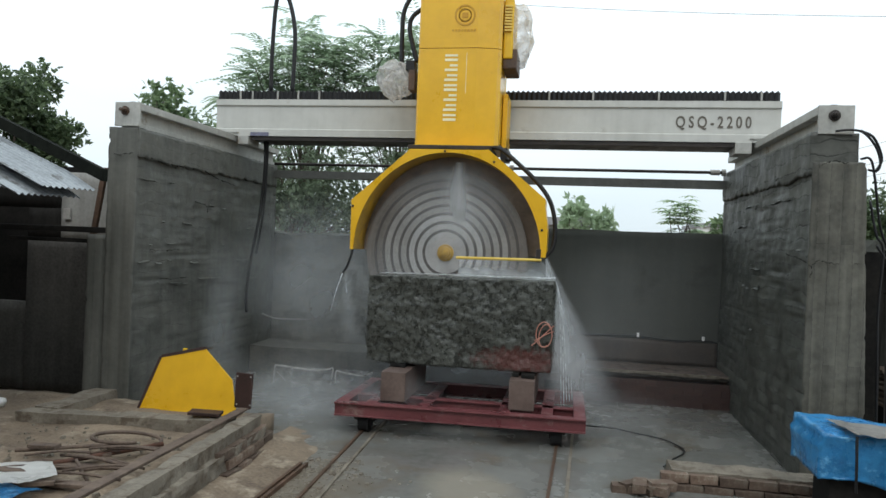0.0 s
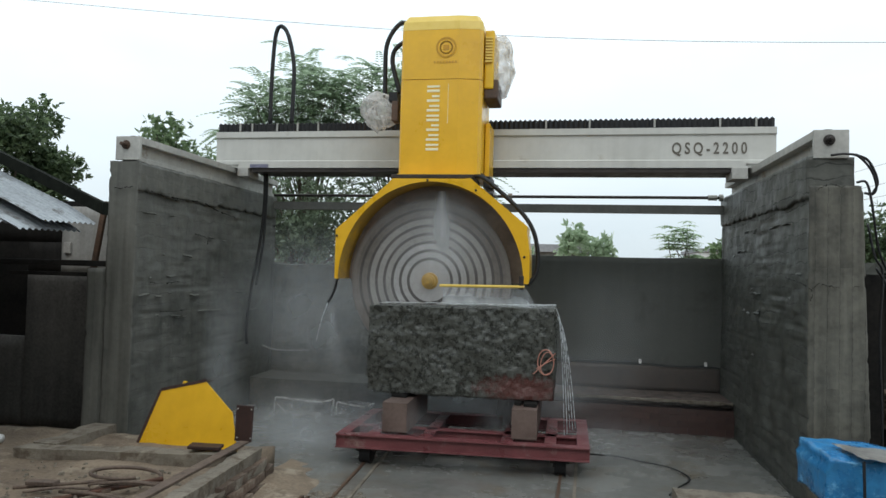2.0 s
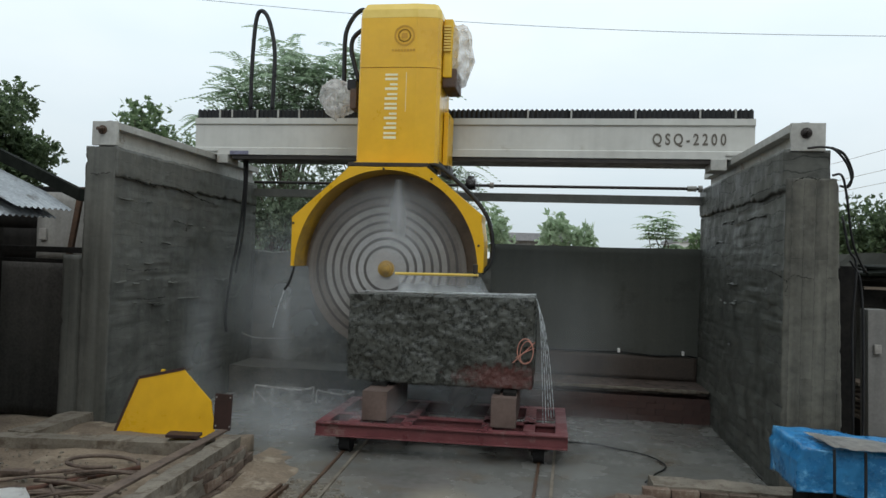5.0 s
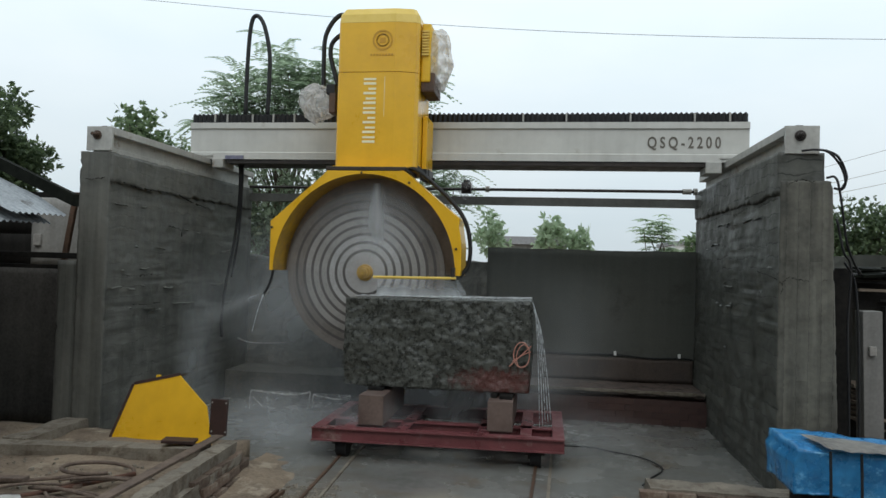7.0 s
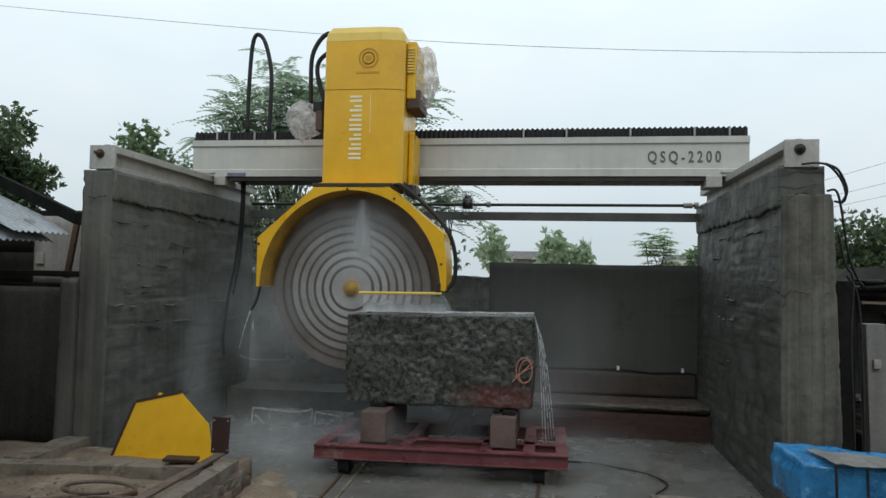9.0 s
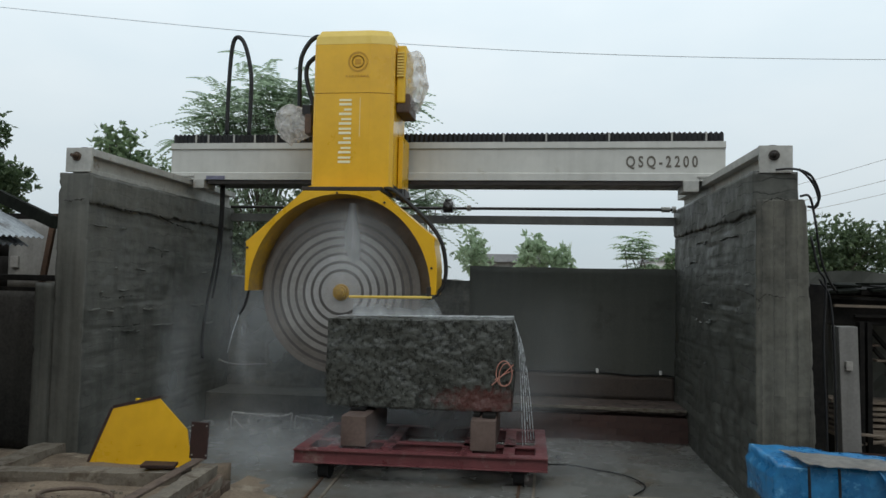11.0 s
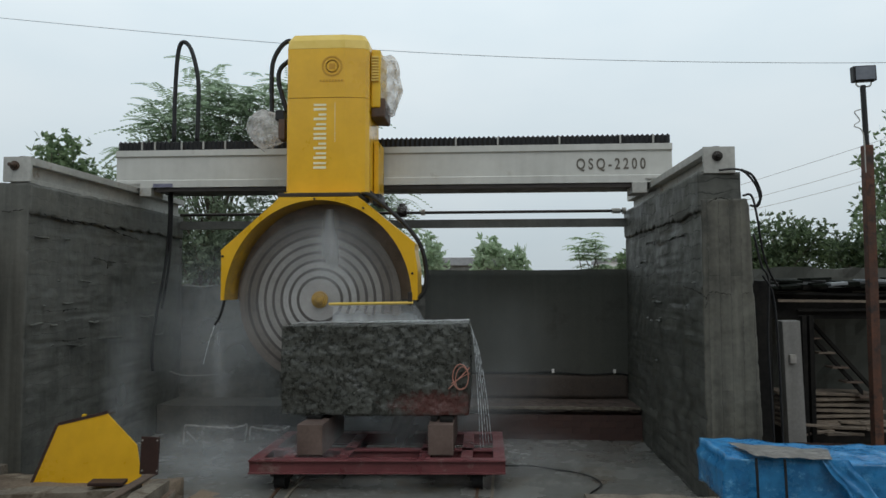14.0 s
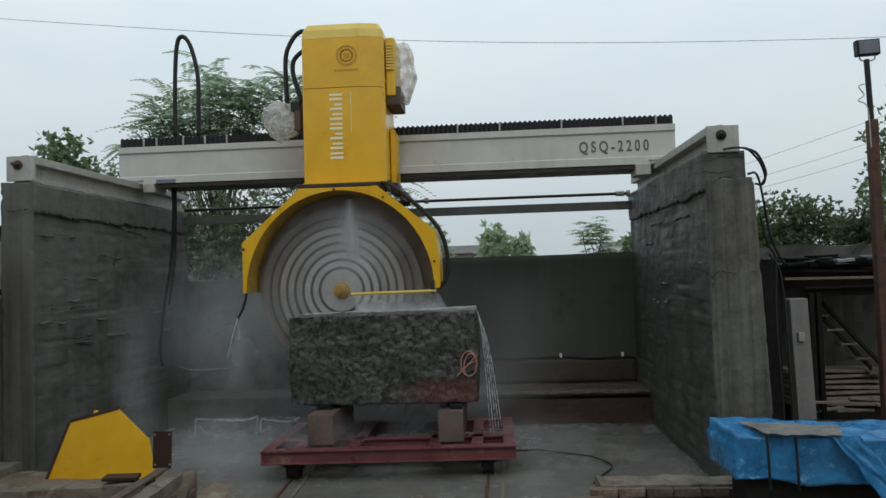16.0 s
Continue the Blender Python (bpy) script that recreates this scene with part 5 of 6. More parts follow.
# fan of spray leaving the guard at the block's end
fan_bm = bmesh.new()
layer = fan_bm.verts.layers.float.new("thick")
for sheet_y in (-0.28, -0.12, 0.06):
    rows = []
    for j in range(25):
        s = j / 24
        row = []
        for i in range(17):
            u = i / 16
            v = fan_bm.verts.new((0.03 + (0.06 + 0.95 * u) * s + 0.03 * u * (1 - s), sheet_y + 0.1 * math.sin(u * 3) * s, -1.62 * s + 0.02 * u))
            v[layer] = 0.62 * min(1, 1.5 * (1 - s) ** 0.4) * math.sin(math.pi * (0.01 + 0.96 * (1 - u) ** 1.2)) ** 1.2
            row.append(v)
        rows.append(row)
    for a, b in zip(rows, rows[1:]):
        for i in range(16):
            fan_bm.faces.new((a[i], a[i + 1], b[i + 1], b[i]))
drift = cloud("mist", (1.0, 8.7, 1.2), 1.5, 1.5, 0.15, mist_label, M["mist"], 41, lambda u, w: 0.22 * max(0.0, 1 - math.hypot(u, w)), "mist")
cloud("mist", (0.35, 8.4, 1.25), 0.75, 0.9, 0.1, mist_label, M["mist"], 43, lambda u, w: 0.3 * max(0.0, 1 - math.hypot(u, w)), "mist")
fan = new("water_spray", mesh_of("water_spray", fan_bm, M["spray"], True))
fan.visible_shadow = False
tagged(fan, "white fan of cooling water flying off the blade", "water spray", kind="stuff")

# curtain from the water pipe down to the stone, and the glare of spray inside the guard
cur_bm = bmesh.new()
layer = cur_bm.verts.layers.float.new("thick")
for y in (7.74, 7.78):
    vs = []
    for u in range(13):
        x = 0.15 + 0.95 * u / 12
        col3 = []
        for w in range(5):
            s = w / 4
            v = cur_bm.verts.new((x + (0.12 * s if u > 9 else 0), y, HZ - 0.05 - s * 0.21))
            v[layer] = (0.2 + 0.8 * s * s) if u < 12 else 0.4
            col3.append(v)
        vs.append(col3)
    for a, b in zip(vs, vs[1:]):
        for w in range(4):
            cur_bm.faces.new((a[w], a[w + 1], b[w + 1], b[w]))
cu_ob = part("water_curtain", cur_bm, M["spray"], sh, "white curtain of cooling water", smooth=True)
cu_ob.visible_shadow = False
jet_bm = bmesh.new()
layer = jet_bm.verts.layers.float.new("thick")
vs = []
for w in range(13):
    s = w / 12
    row = []
    for i in range(9):
        u = 2 * i / 8 - 1
        v = jet_bm.verts.new((0.1 + u * (0.07 + 0.55 * s ** 1.4), BY - 0.03 - 0.06 * (1 - s), HZ + 1.05 - 0.95 * s))
        v[layer] = (1 - abs(u)) * (1 - s) ** 0.6
        row.append(v)
    vs.append(row)
for a, b in zip(vs, vs[1:]):
    for i in range(8):
        jet_bm.faces.new((a[i], a[i + 1], b[i + 1], b[i]))
jet_ob = part("water_jet", jet_bm, M["spray"], sh, "spray of water falling inside the guard", smooth=True)
jet_ob.visible_shadow = False
dr_bm = bmesh.new()
tube(dr_bm, [(-1.25, 7.8, 1.66), (-1.32, 7.8, 1.45), (-1.38, 7.8, 1.2)], 0.008, 6, 0.003)
dr = part("water_drip", dr_bm, M["stream"], sh, smooth=True)
dr.visible_shadow = False
sj_bm = bmesh.new()
layer = sj_bm.verts.layers.float.new("thick")
vs = []
for w in range(13):
    s = w / 12
    row = []
    for i in range(7):
        u = 2 * i / 6 - 1
        v = sj_bm.verts.new((-1.25 - 0.9 * s, 7.85 + 0.1 * s, 1.68 - 0.22 * s - 0.1 * s * s + u * (0.02 + 0.22 * s)))
        v[layer] = (1 - abs(u)) * (1 - s) ** 0.5 * 0.55
        row.append(v)
    vs.append(row)
for a, b in zip(vs, vs[1:]):
    for i in range(6):
        sj_bm.faces.new((a[i], a[i + 1], b[i + 1], b[i]))
sj = part("side_jet", sj_bm, M["spray"], sh, "thin jet of water thrown sideways", smooth=True)
sj.visible_shadow = False

for k, (hx, hz, rr, dens) in enumerate(((0.05, 0.7, 0.75, 0.95), (-0.75, -0.25, 0.5, 0.6), (-0.03, 0.15, 1.0, 0.2))):
    hz_bm = bmesh.new()
    layer = hz_bm.verts.layers.float.new("thick")
    vs = []
    for w in range(17):
        row = []
        for i in range(17):
            u, q = i / 8 - 1, w / 8 - 1
            v = hz_bm.verts.new((hx + u * rr, BY - 0.14 - 0.012 * k, HZ + hz + q * rr))
            v[layer] = dens * max(0.0, 1 - math.hypot(u, q)) if math.hypot(hx + u * rr, (hz + q * rr) * 0.93) < 1.0 or hz < 0 else 0.0
            row.append(v)
        vs.append(row)
    for a, b in zip(vs, vs[1:]):
        for i in range(16):
            hz_bm.faces.new((a[i], a[i + 1], b[i + 1], b[i]))
    hz_ob = part("blade_haze", hz_bm, M["mist"], sh, "fine water haze thrown up by the blade", smooth=True)
    hz_ob.visible_shadow = False

# film of water along the top of the stone and thin streams off its end
bm = grid_sheet(-2.12, -0.14, 7.46, 7.86, 60, 12, lambda x, y: 1.712 + 0.018 * (x + 1.17) + 0.008 * nz((x, y, 0), 7))
wf = single("water_film", bm, M["stream"], "white water running over the top of the stone", "water", kind="stuff", smooth=True)
wf.visible_shadow = False
rng = random.Random(3)
for i in range(5):
    a = 0.11 + 0.03 * i
    z0 = 1.69 - 0.03 * i
    y = 7.45 + 0.1 * i
    bm = bmesh.new()
    tube(bm, [(-0.13 + a * math.sqrt(q), y, z0 + (0.36 - z0) * q) for q in (0.0, 0.03, 0.12, 0.3, 0.55, 0.8, 1.0)], 0.003 + 0.003 * rng.random(), 5, steps=4)
    st = single("water_stream", bm, M["stream"], "thin stream of water falling off the stone", "water", "water streams", smooth=True)
    st.visible_shadow = False

# ---- cable with clips on the back wall ----
ck = thing("wall_cable", (1.0, 10.3, 0.8), "thin dark cable with white clips on the wall", "cable")
bm = bmesh.new()
tube(bm, [(-0.3, 10.3, 0.82), (0.5, 10.3, 0.82), (1.04, 10.3, 0.835), (1.5, 10.3, 0.8), (1.95, 10.3, 0.82), (2.12, 10.3, 0.8)], 0.012, 6)
part("wire", bm, M["black"], ck)
for x in (1.03, 1.93):
    part("clip", box(x - 0.018, x + 0.018, 10.28, 10.318, 0.82, 0.88, 0.004), M["white"], ck, "white cable clip")

# ---- unseen wall added behind the camera to cut the front light ----
single("wall_south", box(-14, 14, -5.2, -5.0, -0.1, 7.0), M["plaster"], "plain rendered wall added unseen to block light", "wall", kind="structure")

# ---- west shed ----
ws = thing("tin_shed", (-7.0, 6.0, 0.22), "low open shed with a corrugated tin roof", "shed")


def corrugated(x0, x1, y0, y1, z0, slope, pitch=0.075, lift=0.0, twist=0.0):
    """Sheets with their waves across y, rising towards the west."""
    bm = bmesh.new()
    n = int((y1 - y0) / (pitch / 4))
    cols = []
    for i in range(n + 1):
        y = y0 + (y1 - y0) * i / n
        w = 0.012 * math.sin(2 * math.pi * y / pitch)
        row = []
        for k in range(33):
            x = x1 + (x0 - x1) * k / 32
            sag = 0.02 * nz((x, y, 0), 1.1, 3)
            row.append(bm.verts.new((x, y, z0 + slope * (x1 - x) + w + sag + lift + twist * (y - y0) / (y1 - y0) * min(1.0, (x1 - x) / 0.3))))
        cols.append(row)
    for a, b in zip(cols, cols[1:]):
        for k in range(32):
            bm.faces.new((a[k], a[k + 1], b[k + 1], b[k]))
    return bm


for y0, y1, x1, z0, up, tw in ((2.2, 4.3, -4.8, 2.33, 0.0, 0.0), (4.2, 5.3, -4.9, 2.38, 0.02, 0.0), (5.2, 6.0, -4.76, 2.33, 0.02, 0.05)):
    part("roof_sheet", corrugated(-9.6, x1, y0, y1, z0, 0.43, lift=up, twist=tw), M["tin"], ws, "dented corrugated tin sheet", smooth=True)
part("roof_sheet", corrugated(-9.6, -4.67, 5.4, 6.11, 2.43, 0.43, twist=0.05), M["tin"], ws, "dented corrugated tin sheet", smooth=True)
for y0, x1, z1 in ((4.21, -5.1, 2.5), (5.22, -5.0, 2.5)):
    bm = bmesh.new()
    tube(bm, [(x1, y0, z1), (x1 - 1.2, y0 + 0.05, z1 + 0.5), (x1 - 3.5, y0, z1 + 1.5)], 0.014, 5)
    part("sheet_seam", bm, M["dark"], ws, "dark open seam between sheets")
bm = bmesh.new()
loft(bm, [[(x, y, z) for y, z in ((6.11, zz - 0.06), (6.11, zz + 0.06), (6.2, zz + 0.06), (6.2, zz - 0.06))] for x, zz in ((-4.62, 2.6), (-9.6, 4.72))])
part("roof_edge", bm, M["fascia"], ws, "dark mossy roof edge")
part("post", box(-7.49, -7.31, 6.31, 6.49, 0.2, 3.2, 0.01), M["shed_wall"], ws, "post darkened for shade under the roof")
part("tie_beam", box(-9.5, -5.03, 6.78, 6.86, 2.015, 2.08, 0.01), M["dark"], ws)
part("tie_beam", box(-6.3, -5.28, 6.8, 6.85, 1.9, 1.945, 0.01), M["dark"], ws)
# dark wall pieces below and inside carry the shed's shade in their colour
part("end_wall", grid_box(-9.5, -6.252, 7.56, 7.68, 2.3, 2.75, 0.15, rendered), M["shed_wall"], ws, "wall over the opening, blackened for shade", smooth=True)
part("end_wall", grid_box(-6.72, -6.252, 7.56, 7.68, 1.92, 2.298, 0.12, rendered), M["shed_wall"], ws, "wall beside the opening, blackened for shade", smooth=True)
part("end_wall", grid_box(-6.25, -5.28, 7.56, 7.68, 1.92, 2.75, 0.12, rendered), M["plaster"], ws, "dirty whitewashed end wall", smooth=True)
part("dado", grid_box(-6.72, -5.28, 7.56, 7.68, 0.0, 1.918, 0.12, rendered), M["shed_grey"], ws, "lower wall darkened for shade", smooth=True)
part("sill_wall", grid_box(-9.5, -6.722, 7.57, 7.68, 0.0, 1.1, 0.15, rendered), M["shed_grey"], ws, "wall under the opening, greyed for shade", smooth=True)
part("switch_box", box(-6.2, -6.1, 7.52, 7.556, 2.16, 2.3, 0.008), M["paper"], ws)
bm = bmesh.new()
loft(bm, [[(x + dx, 6.9 + dy, z) for dx, dy in ((-0.03, -0.02), (0.03, -0.02), (0.03, 0.02), (-0.03, 0.02))] for x, z in ((-5.29, 2.0), (-5.17, 2.75))])
part("brace", bm, M["oily_rust"], ws, "rusty steel brace")
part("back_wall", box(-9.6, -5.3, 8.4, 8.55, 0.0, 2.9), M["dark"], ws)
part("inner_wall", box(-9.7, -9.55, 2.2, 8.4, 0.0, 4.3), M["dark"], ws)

# ---- east shed and lamp post ----
es = thing("open_shed", (4.5, 9.2, 0.0), "dark open shed with timber roof beside the pit", "shed")
# roof boards, beams and posts are blackened to give the shed's inner shade
for i in range(11):
    x = 2.95 + i * 0.31
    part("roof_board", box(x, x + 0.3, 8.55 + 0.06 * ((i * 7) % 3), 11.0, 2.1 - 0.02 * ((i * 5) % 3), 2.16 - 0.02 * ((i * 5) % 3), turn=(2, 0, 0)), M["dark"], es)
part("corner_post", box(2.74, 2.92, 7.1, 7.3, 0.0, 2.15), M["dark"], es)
# the odd pale tin tile stands for a glint along the dark eave
for i in range(7):
    x = 3.25 + i * 0.33
    part("roof_tile", box(x, x + 0.28, 8.5, 8.75, 2.13 + 0.02 * (i % 3), 2.16 + 0.02 * (i % 3), 0.004, turn=(6 * (i % 2), 4 - 3 * (i % 3), 5 * (i % 3))), M["tin"] if i == 4 else M["fascia"], es)
rs = random.Random(44)
for i in range(16):
    x = 3.0 + i * 0.19 + rs.uniform(-0.03, 0.03)
    tile = box(x, x + rs.uniform(0.12, 0.22), 8.42 + rs.uniform(-0.03, 0.03), 8.6, 2.1 + rs.uniform(-0.03, 0.02), 2.125 + rs.uniform(-0.03, 0.03), 0.004, turn=(rs.uniform(2, 14), rs.uniform(-7, 7), rs.uniform(-10, 10)))
    part("roof_tile", tile, M["tin"] if i in (6, 10, 13) else M["fascia"], es)
for i, (z0, z1, dy) in enumerate(((1.98, 2.01, 0.0), (1.9, 1.93, -0.03), (1.8, 1.83, 0.02))):
    part("batten", box(3.3 + 0.25 * i, 5.6, 8.5 + dy, 8.54 + dy, z0, z1, 0.003, turn=(0, 1.5 - i, 0)), M["timber"] if i == 1 else M["dark"], es)
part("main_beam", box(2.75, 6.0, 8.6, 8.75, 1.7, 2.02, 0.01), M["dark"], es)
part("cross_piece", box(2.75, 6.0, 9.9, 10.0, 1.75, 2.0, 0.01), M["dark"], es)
white_post = part("white_post", box(3.46, 3.66, 8.1, 8.3, 0.0, 1.7, 0.008, turn=(0, -1.5, 0)), M["post_white"], es, "dirty whitewashed post with a switch")
part("switch_box", box(3.5, 3.57, 8.06, 8.098, 1.22, 1.32, 0.006), M["paper"], white_post)
for x in (3.75, 3.83):
    part("dark_post", box(x, x + 0.05, 8.3, 8.4, 0.0, 1.75), M["dark"], es)
bm = bmesh.new()
for off in (0.0, 0.16):
    loft(bm, [[(x + off, 8.85 + dy, z + dz) for dy, dz in ((0, 0), (0, 0.06), (0.05, 0.06), (0.05, 0))] for x, z in ((3.95, 1.62), (4.7, 0.75))])
part("stringer", bm, M["dark"], es)
for i in range(5):
    part("tread", box(4.0 + i * 0.16, 4.2 + i * 0.16, 8.8, 9.0, 1.44 - i * 0.18, 1.46 - i * 0.18), M["timber"] if i == 1 else M["scrap"], es)
for i in range(7):
    part("plank", box(3.7 + 0.03 * (i % 3), 4.9 + 0.08 * (i % 2), 8.8 + 0.02 * i, 9.3, 0.34 + i * 0.065, 0.375 + i * 0.065, 0.004, turn=(0, 1 - i % 3, 2 * (i % 3))), M["timber"], es)
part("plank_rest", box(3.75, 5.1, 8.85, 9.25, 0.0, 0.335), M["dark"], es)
single("boundary_wall", grid_box(2.62, 9.0, 11.0, 11.2, 0.0, 2.38, 0.15, rubble), M["backwall"], "grey boundary wall behind the open shed", "wall", kind="structure")
single("side_bench", box(3.5, 6.5, 7.55, 8.0, 0.05, 0.33, 0.01, turn=(0, 0, -4)), M["brownplate"], "long dark steel plate lying beside the pit", "steel plate")
rng = random.Random(21)
for i in range(14):
    x, y = rng.uniform(3.5, 5.4), rng.uniform(8.1, 8.7)
    ln = rng.uniform(0.3, 0.9)
    single("offcut", box(x, x + ln, y, y + 0.06, 0.34 + 0.012 * i, 0.365 + 0.012 * i, 0.004, turn=(0, rng.uniform(-3, 3), rng.uniform(-35, 35))), M["timber"], "weathered timber offcut lying in a heap", "timber offcut", "offcut heap")

lp = thing("lamp_post", (4.12, 7.5, 0.0), "rusty post carrying a floodlight on a black pipe", "floodlight")
bm = bmesh.new()
bx(bm, 4.075, 4.165, 7.455, 7.545, 0.0, 3.6, 0.006)
part("post", bm, M["rust"], lp)
bm = bmesh.new()
rod(bm, (4.12, 7.5, 3.5), (4.1, 7.5, 4.25), 0.028, 10)
part("pipe", bm, M["black"], lp)
bm = bmesh.new()
tube(bm, [(4.03, 7.5, 4.31), (4.04, 7.5, 4.25), (4.11, 7.5, 4.235), (4.18, 7.5, 4.25), (4.19, 7.5, 4.31)], 0.008, 6)
part("yoke", bm, M["girder"], lp)
lamp_body = part("lamp_body", box(3.99, 4.23, 7.46, 7.54, 4.29, 4.46, 0.012, turn=(0, -2, 0)), M["black"], lp)
part("lamp_glass", box(4.01, 4.21, 7.452, 7.457, 4.305, 4.445, turn=(0, -2, 0)), M["lampglass"], lamp_body)
bm = bmesh.new()
tube(bm, [(4.05, 7.45, 3.98), (3.98, 7.45, 3.95), (4.03, 7.45, 3.86), (3.97, 7.45, 3.8), (4.06, 7.45, 3.72), (4.07, 7.44, 3.3)], 0.006, 5)
part("loose_wire", bm, M["girder"], lp)

# cables at the east wall's outer corner
hc = thing("hose_bundle", (2.6, 6.7, 3.2), "black hoses looping down the concrete wall", "hose")
for pts, r in (([(2.3, 6.69, 3.215), (2.42, 6.68, 3.225), (2.53, 6.68, 3.2), (2.64, 6.7, 3.08), (2.69, 6.72, 2.94), (2.67, 6.74, 2.87), (2.6, 6.74, 2.88)], 0.011),
               ([(2.5, 6.68, 3.22), (2.62, 6.7, 3.16), (2.7, 6.72, 2.98), (2.66, 6.74, 2.86)], 0.012),
               ([(2.52, 6.7, 2.97), (2.6, 6.7, 2.97), (2.66, 6.74, 2.8), (2.74, 6.8, 2.4), (2.85, 6.9, 2.2), (2.95, 7.0, 2.1)], 0.011),
               ([(2.62, 6.72, 2.6), (2.7, 6.76, 2.3), (2.8, 6.85, 2.15), (2.78, 6.85, 1.6), (2.8, 6.85, 0.9), (2.82, 6.85, 0.1)], 0.011),
               ([(2.72, 6.78, 2.2), (2.86, 6.9, 2.0), (2.9, 6.9, 1.4), (2.92, 6.9, 0.1)], 0.011)):
    bm = bmesh.new()
    tube(bm, pts, r, 7)
    part("hose", bm, M["black"], hc, smooth=True)

# overhead wires
pw = [((-34, 22, 13.6), (-20, 22, 11.75), (-3.6, 22, 9.9), (9.9, 22, 9.16), (24, 22, 9.1))]
for k, pts in enumerate(pw):
    bm = bmesh.new()
    tube(bm, pts, 0.009, 5, steps=10)
    single("overhead_wire", bm, M["crossbar"], "thin overhead wire against the sky", "wire")
for dz in (0.0, 0.35, 0.9):
    bm = bmesh.new()
    tube(bm, [(8, 26, 4.5 + dz), (13.2, 26, 5.76 + dz * 1.4), (20, 26, 7.8 + dz * 1.6)], 0.009, 5, steps=6)
    single("overhead_wire", bm, M["girder"], "thin overhead wire against the sky", "wire")

# far roofs
fh = thing("far_house", (-0.7, 26, 0.0), "far house with a flat grey roof", "house")
part("wall", box(-2.2, 0.6, 26, 30, 0.0, 2.9), M["plaster"], fh)
part("roof", box(-2.4, 0.8, 25.8, 30.2, 2.9, 3.2, 0.02), M["far_roof"], fh)
fh = thing("far_house", (6.0, 28, 0.0), "far pale house behind the wall", "house")
part("wall", box(5.0, 8.5, 28, 32, 0.0, 3.1), M["white"], fh)
part("roof", box(4.9, 8.6, 27.9, 32.1, 3.1, 3.25, 0.02), M["far_roof"], fh)


# ---- trees ----
def leaves_mesh(name, items, material):
    """items: centre, direction, normal, length, width of each leaf, each a folded pair of faces."""
    v, f = [], []
    for c, d, up, ln, wd in items:
        side = d.cross(up)
        if side.length < 1e-4:
            side = d.orthogonal()
        side.normalize()
        b0 = len(v)
        v += [c, c + d * ln * 0.5 + side * wd * 0.5 + up * wd * 0.12, c + d * ln, c + d * ln * 0.5 - side * wd * 0.5 + up * wd * 0.12]
        f += [(b0, b0 + 1, b0 + 2), (b0, b0 + 2, b0 + 3)]
    me = bpy.data.meshes.new(name)
    me.from_pydata([tuple(q) for q in v], [], f)
    me.materials.append(material)
    return me


def rand_dir(r):
    while True:
        d = Vector((r.uniform(-1, 1), r.uniform(-1, 1), r.uniform(-1, 1)))
        if 0.05 < d.length < 1:
            return d.normalized()


def tree(name, base, tips, seed, kind_, material, label, leaf_len=0.12, per=60, spread=0.45, trunk_r=0.1):
    """A trunk with a limb to each tip; every tip carries sprays or clumps of leaves."""
    r = random.Random(seed)
    base = Vector(base)
    t = thing(name, base, label, "tree")
    top = sum((Vector(q) for q in tips), Vector()) / len(tips)
    fork = Vector((base.x * 0.6 + top.x * 0.4, base.y, base.z + (top.z - base.z) * 0.55))
    bm = bmesh.new()
    tube(bm, [base, (base + fork) / 2 + Vector((0.08, 0, 0)), fork], trunk_r, 8, trunk_r * 0.6, steps=4)
    items = []
    for q in tips:
        q = Vector(q)
        mid = (fork + q) / 2 + Vector((r.uniform(-0.2, 0.2), r.uniform(-0.2, 0.2), 0.15))
        tube(bm, [fork, mid, q], trunk_r * 0.3, 5, 0.008, steps=4)
        if kind_ == "feather":
            for s in range(per):
                d = rand_dir(r)
                d.z = d.z * 0.45 + 0.2
                d.normalize()
                start = q + rand_dir(r) * spread * r.random()
                ln = r.uniform(0.55, 1.05)
                line = [start + d * ln * k / 11 + Vector((0, 0, -0.38 * ln * (k / 11) ** 2)) for k in range(12)]
                side = d.cross(Vector((0, 0, 1))).normalized()
                for k in range(2, 12):
                    for sg in (-1, 1):
                        ld = (side * sg + d * 0.55 + Vector((0, 0, -0.35))).normalized()
                        items.append((line[k], ld, Vector((0, 0, 1)), leaf_len * r.uniform(0.85, 1.25) * (1.2 - k / 13), leaf_len * 0.4))
        else:
            for s in range(per):
                c = q + rand_dir(r) * spread * (r.random() ** 0.5)
                d = rand_dir(r)
                if kind_ == "palm":
                    for k in range(7):
                        a = 2 * math.pi * k / 7
                        ld = Vector((math.cos(a), math.sin(a), -0.25)).normalized()
                        items.append((c, ld, Vector((0, 0, 1)), leaf_len * r.uniform(0.8, 1.2), leaf_len * 0.3))
                else:
                    for k in range(4):
                        ld = (d + rand_dir(r) * 0.9).normalized()
                        items.append((c, ld, rand_dir(r), leaf_len * r.uniform(0.7, 1.3), leaf_len * 0.45))
    part("trunk", bm, M["bark"], t, smooth=True)
    me = leaves_mesh("crown", [(c - base, d, u, a, b) for c, d, u, a, b in items], material)
    cr = new("crown", me)
    cr.parent = t
    return t


def blob_tips(cx, cy, cz, rx, ry, rz, n, seed, low=-1.0):
    r = random.Random(seed)
    out = []
    while len(out) < n:
        d = Vector((r.uniform(-1, 1), r.uniform(-1, 1), r.uniform(low, 1)))
        if d.length < 1:
            d = d * (0.55 + 0.45 * r.random())
            out.append((cx + d.x * rx, cy + d.y * ry, cz + d.z * rz))
    return out


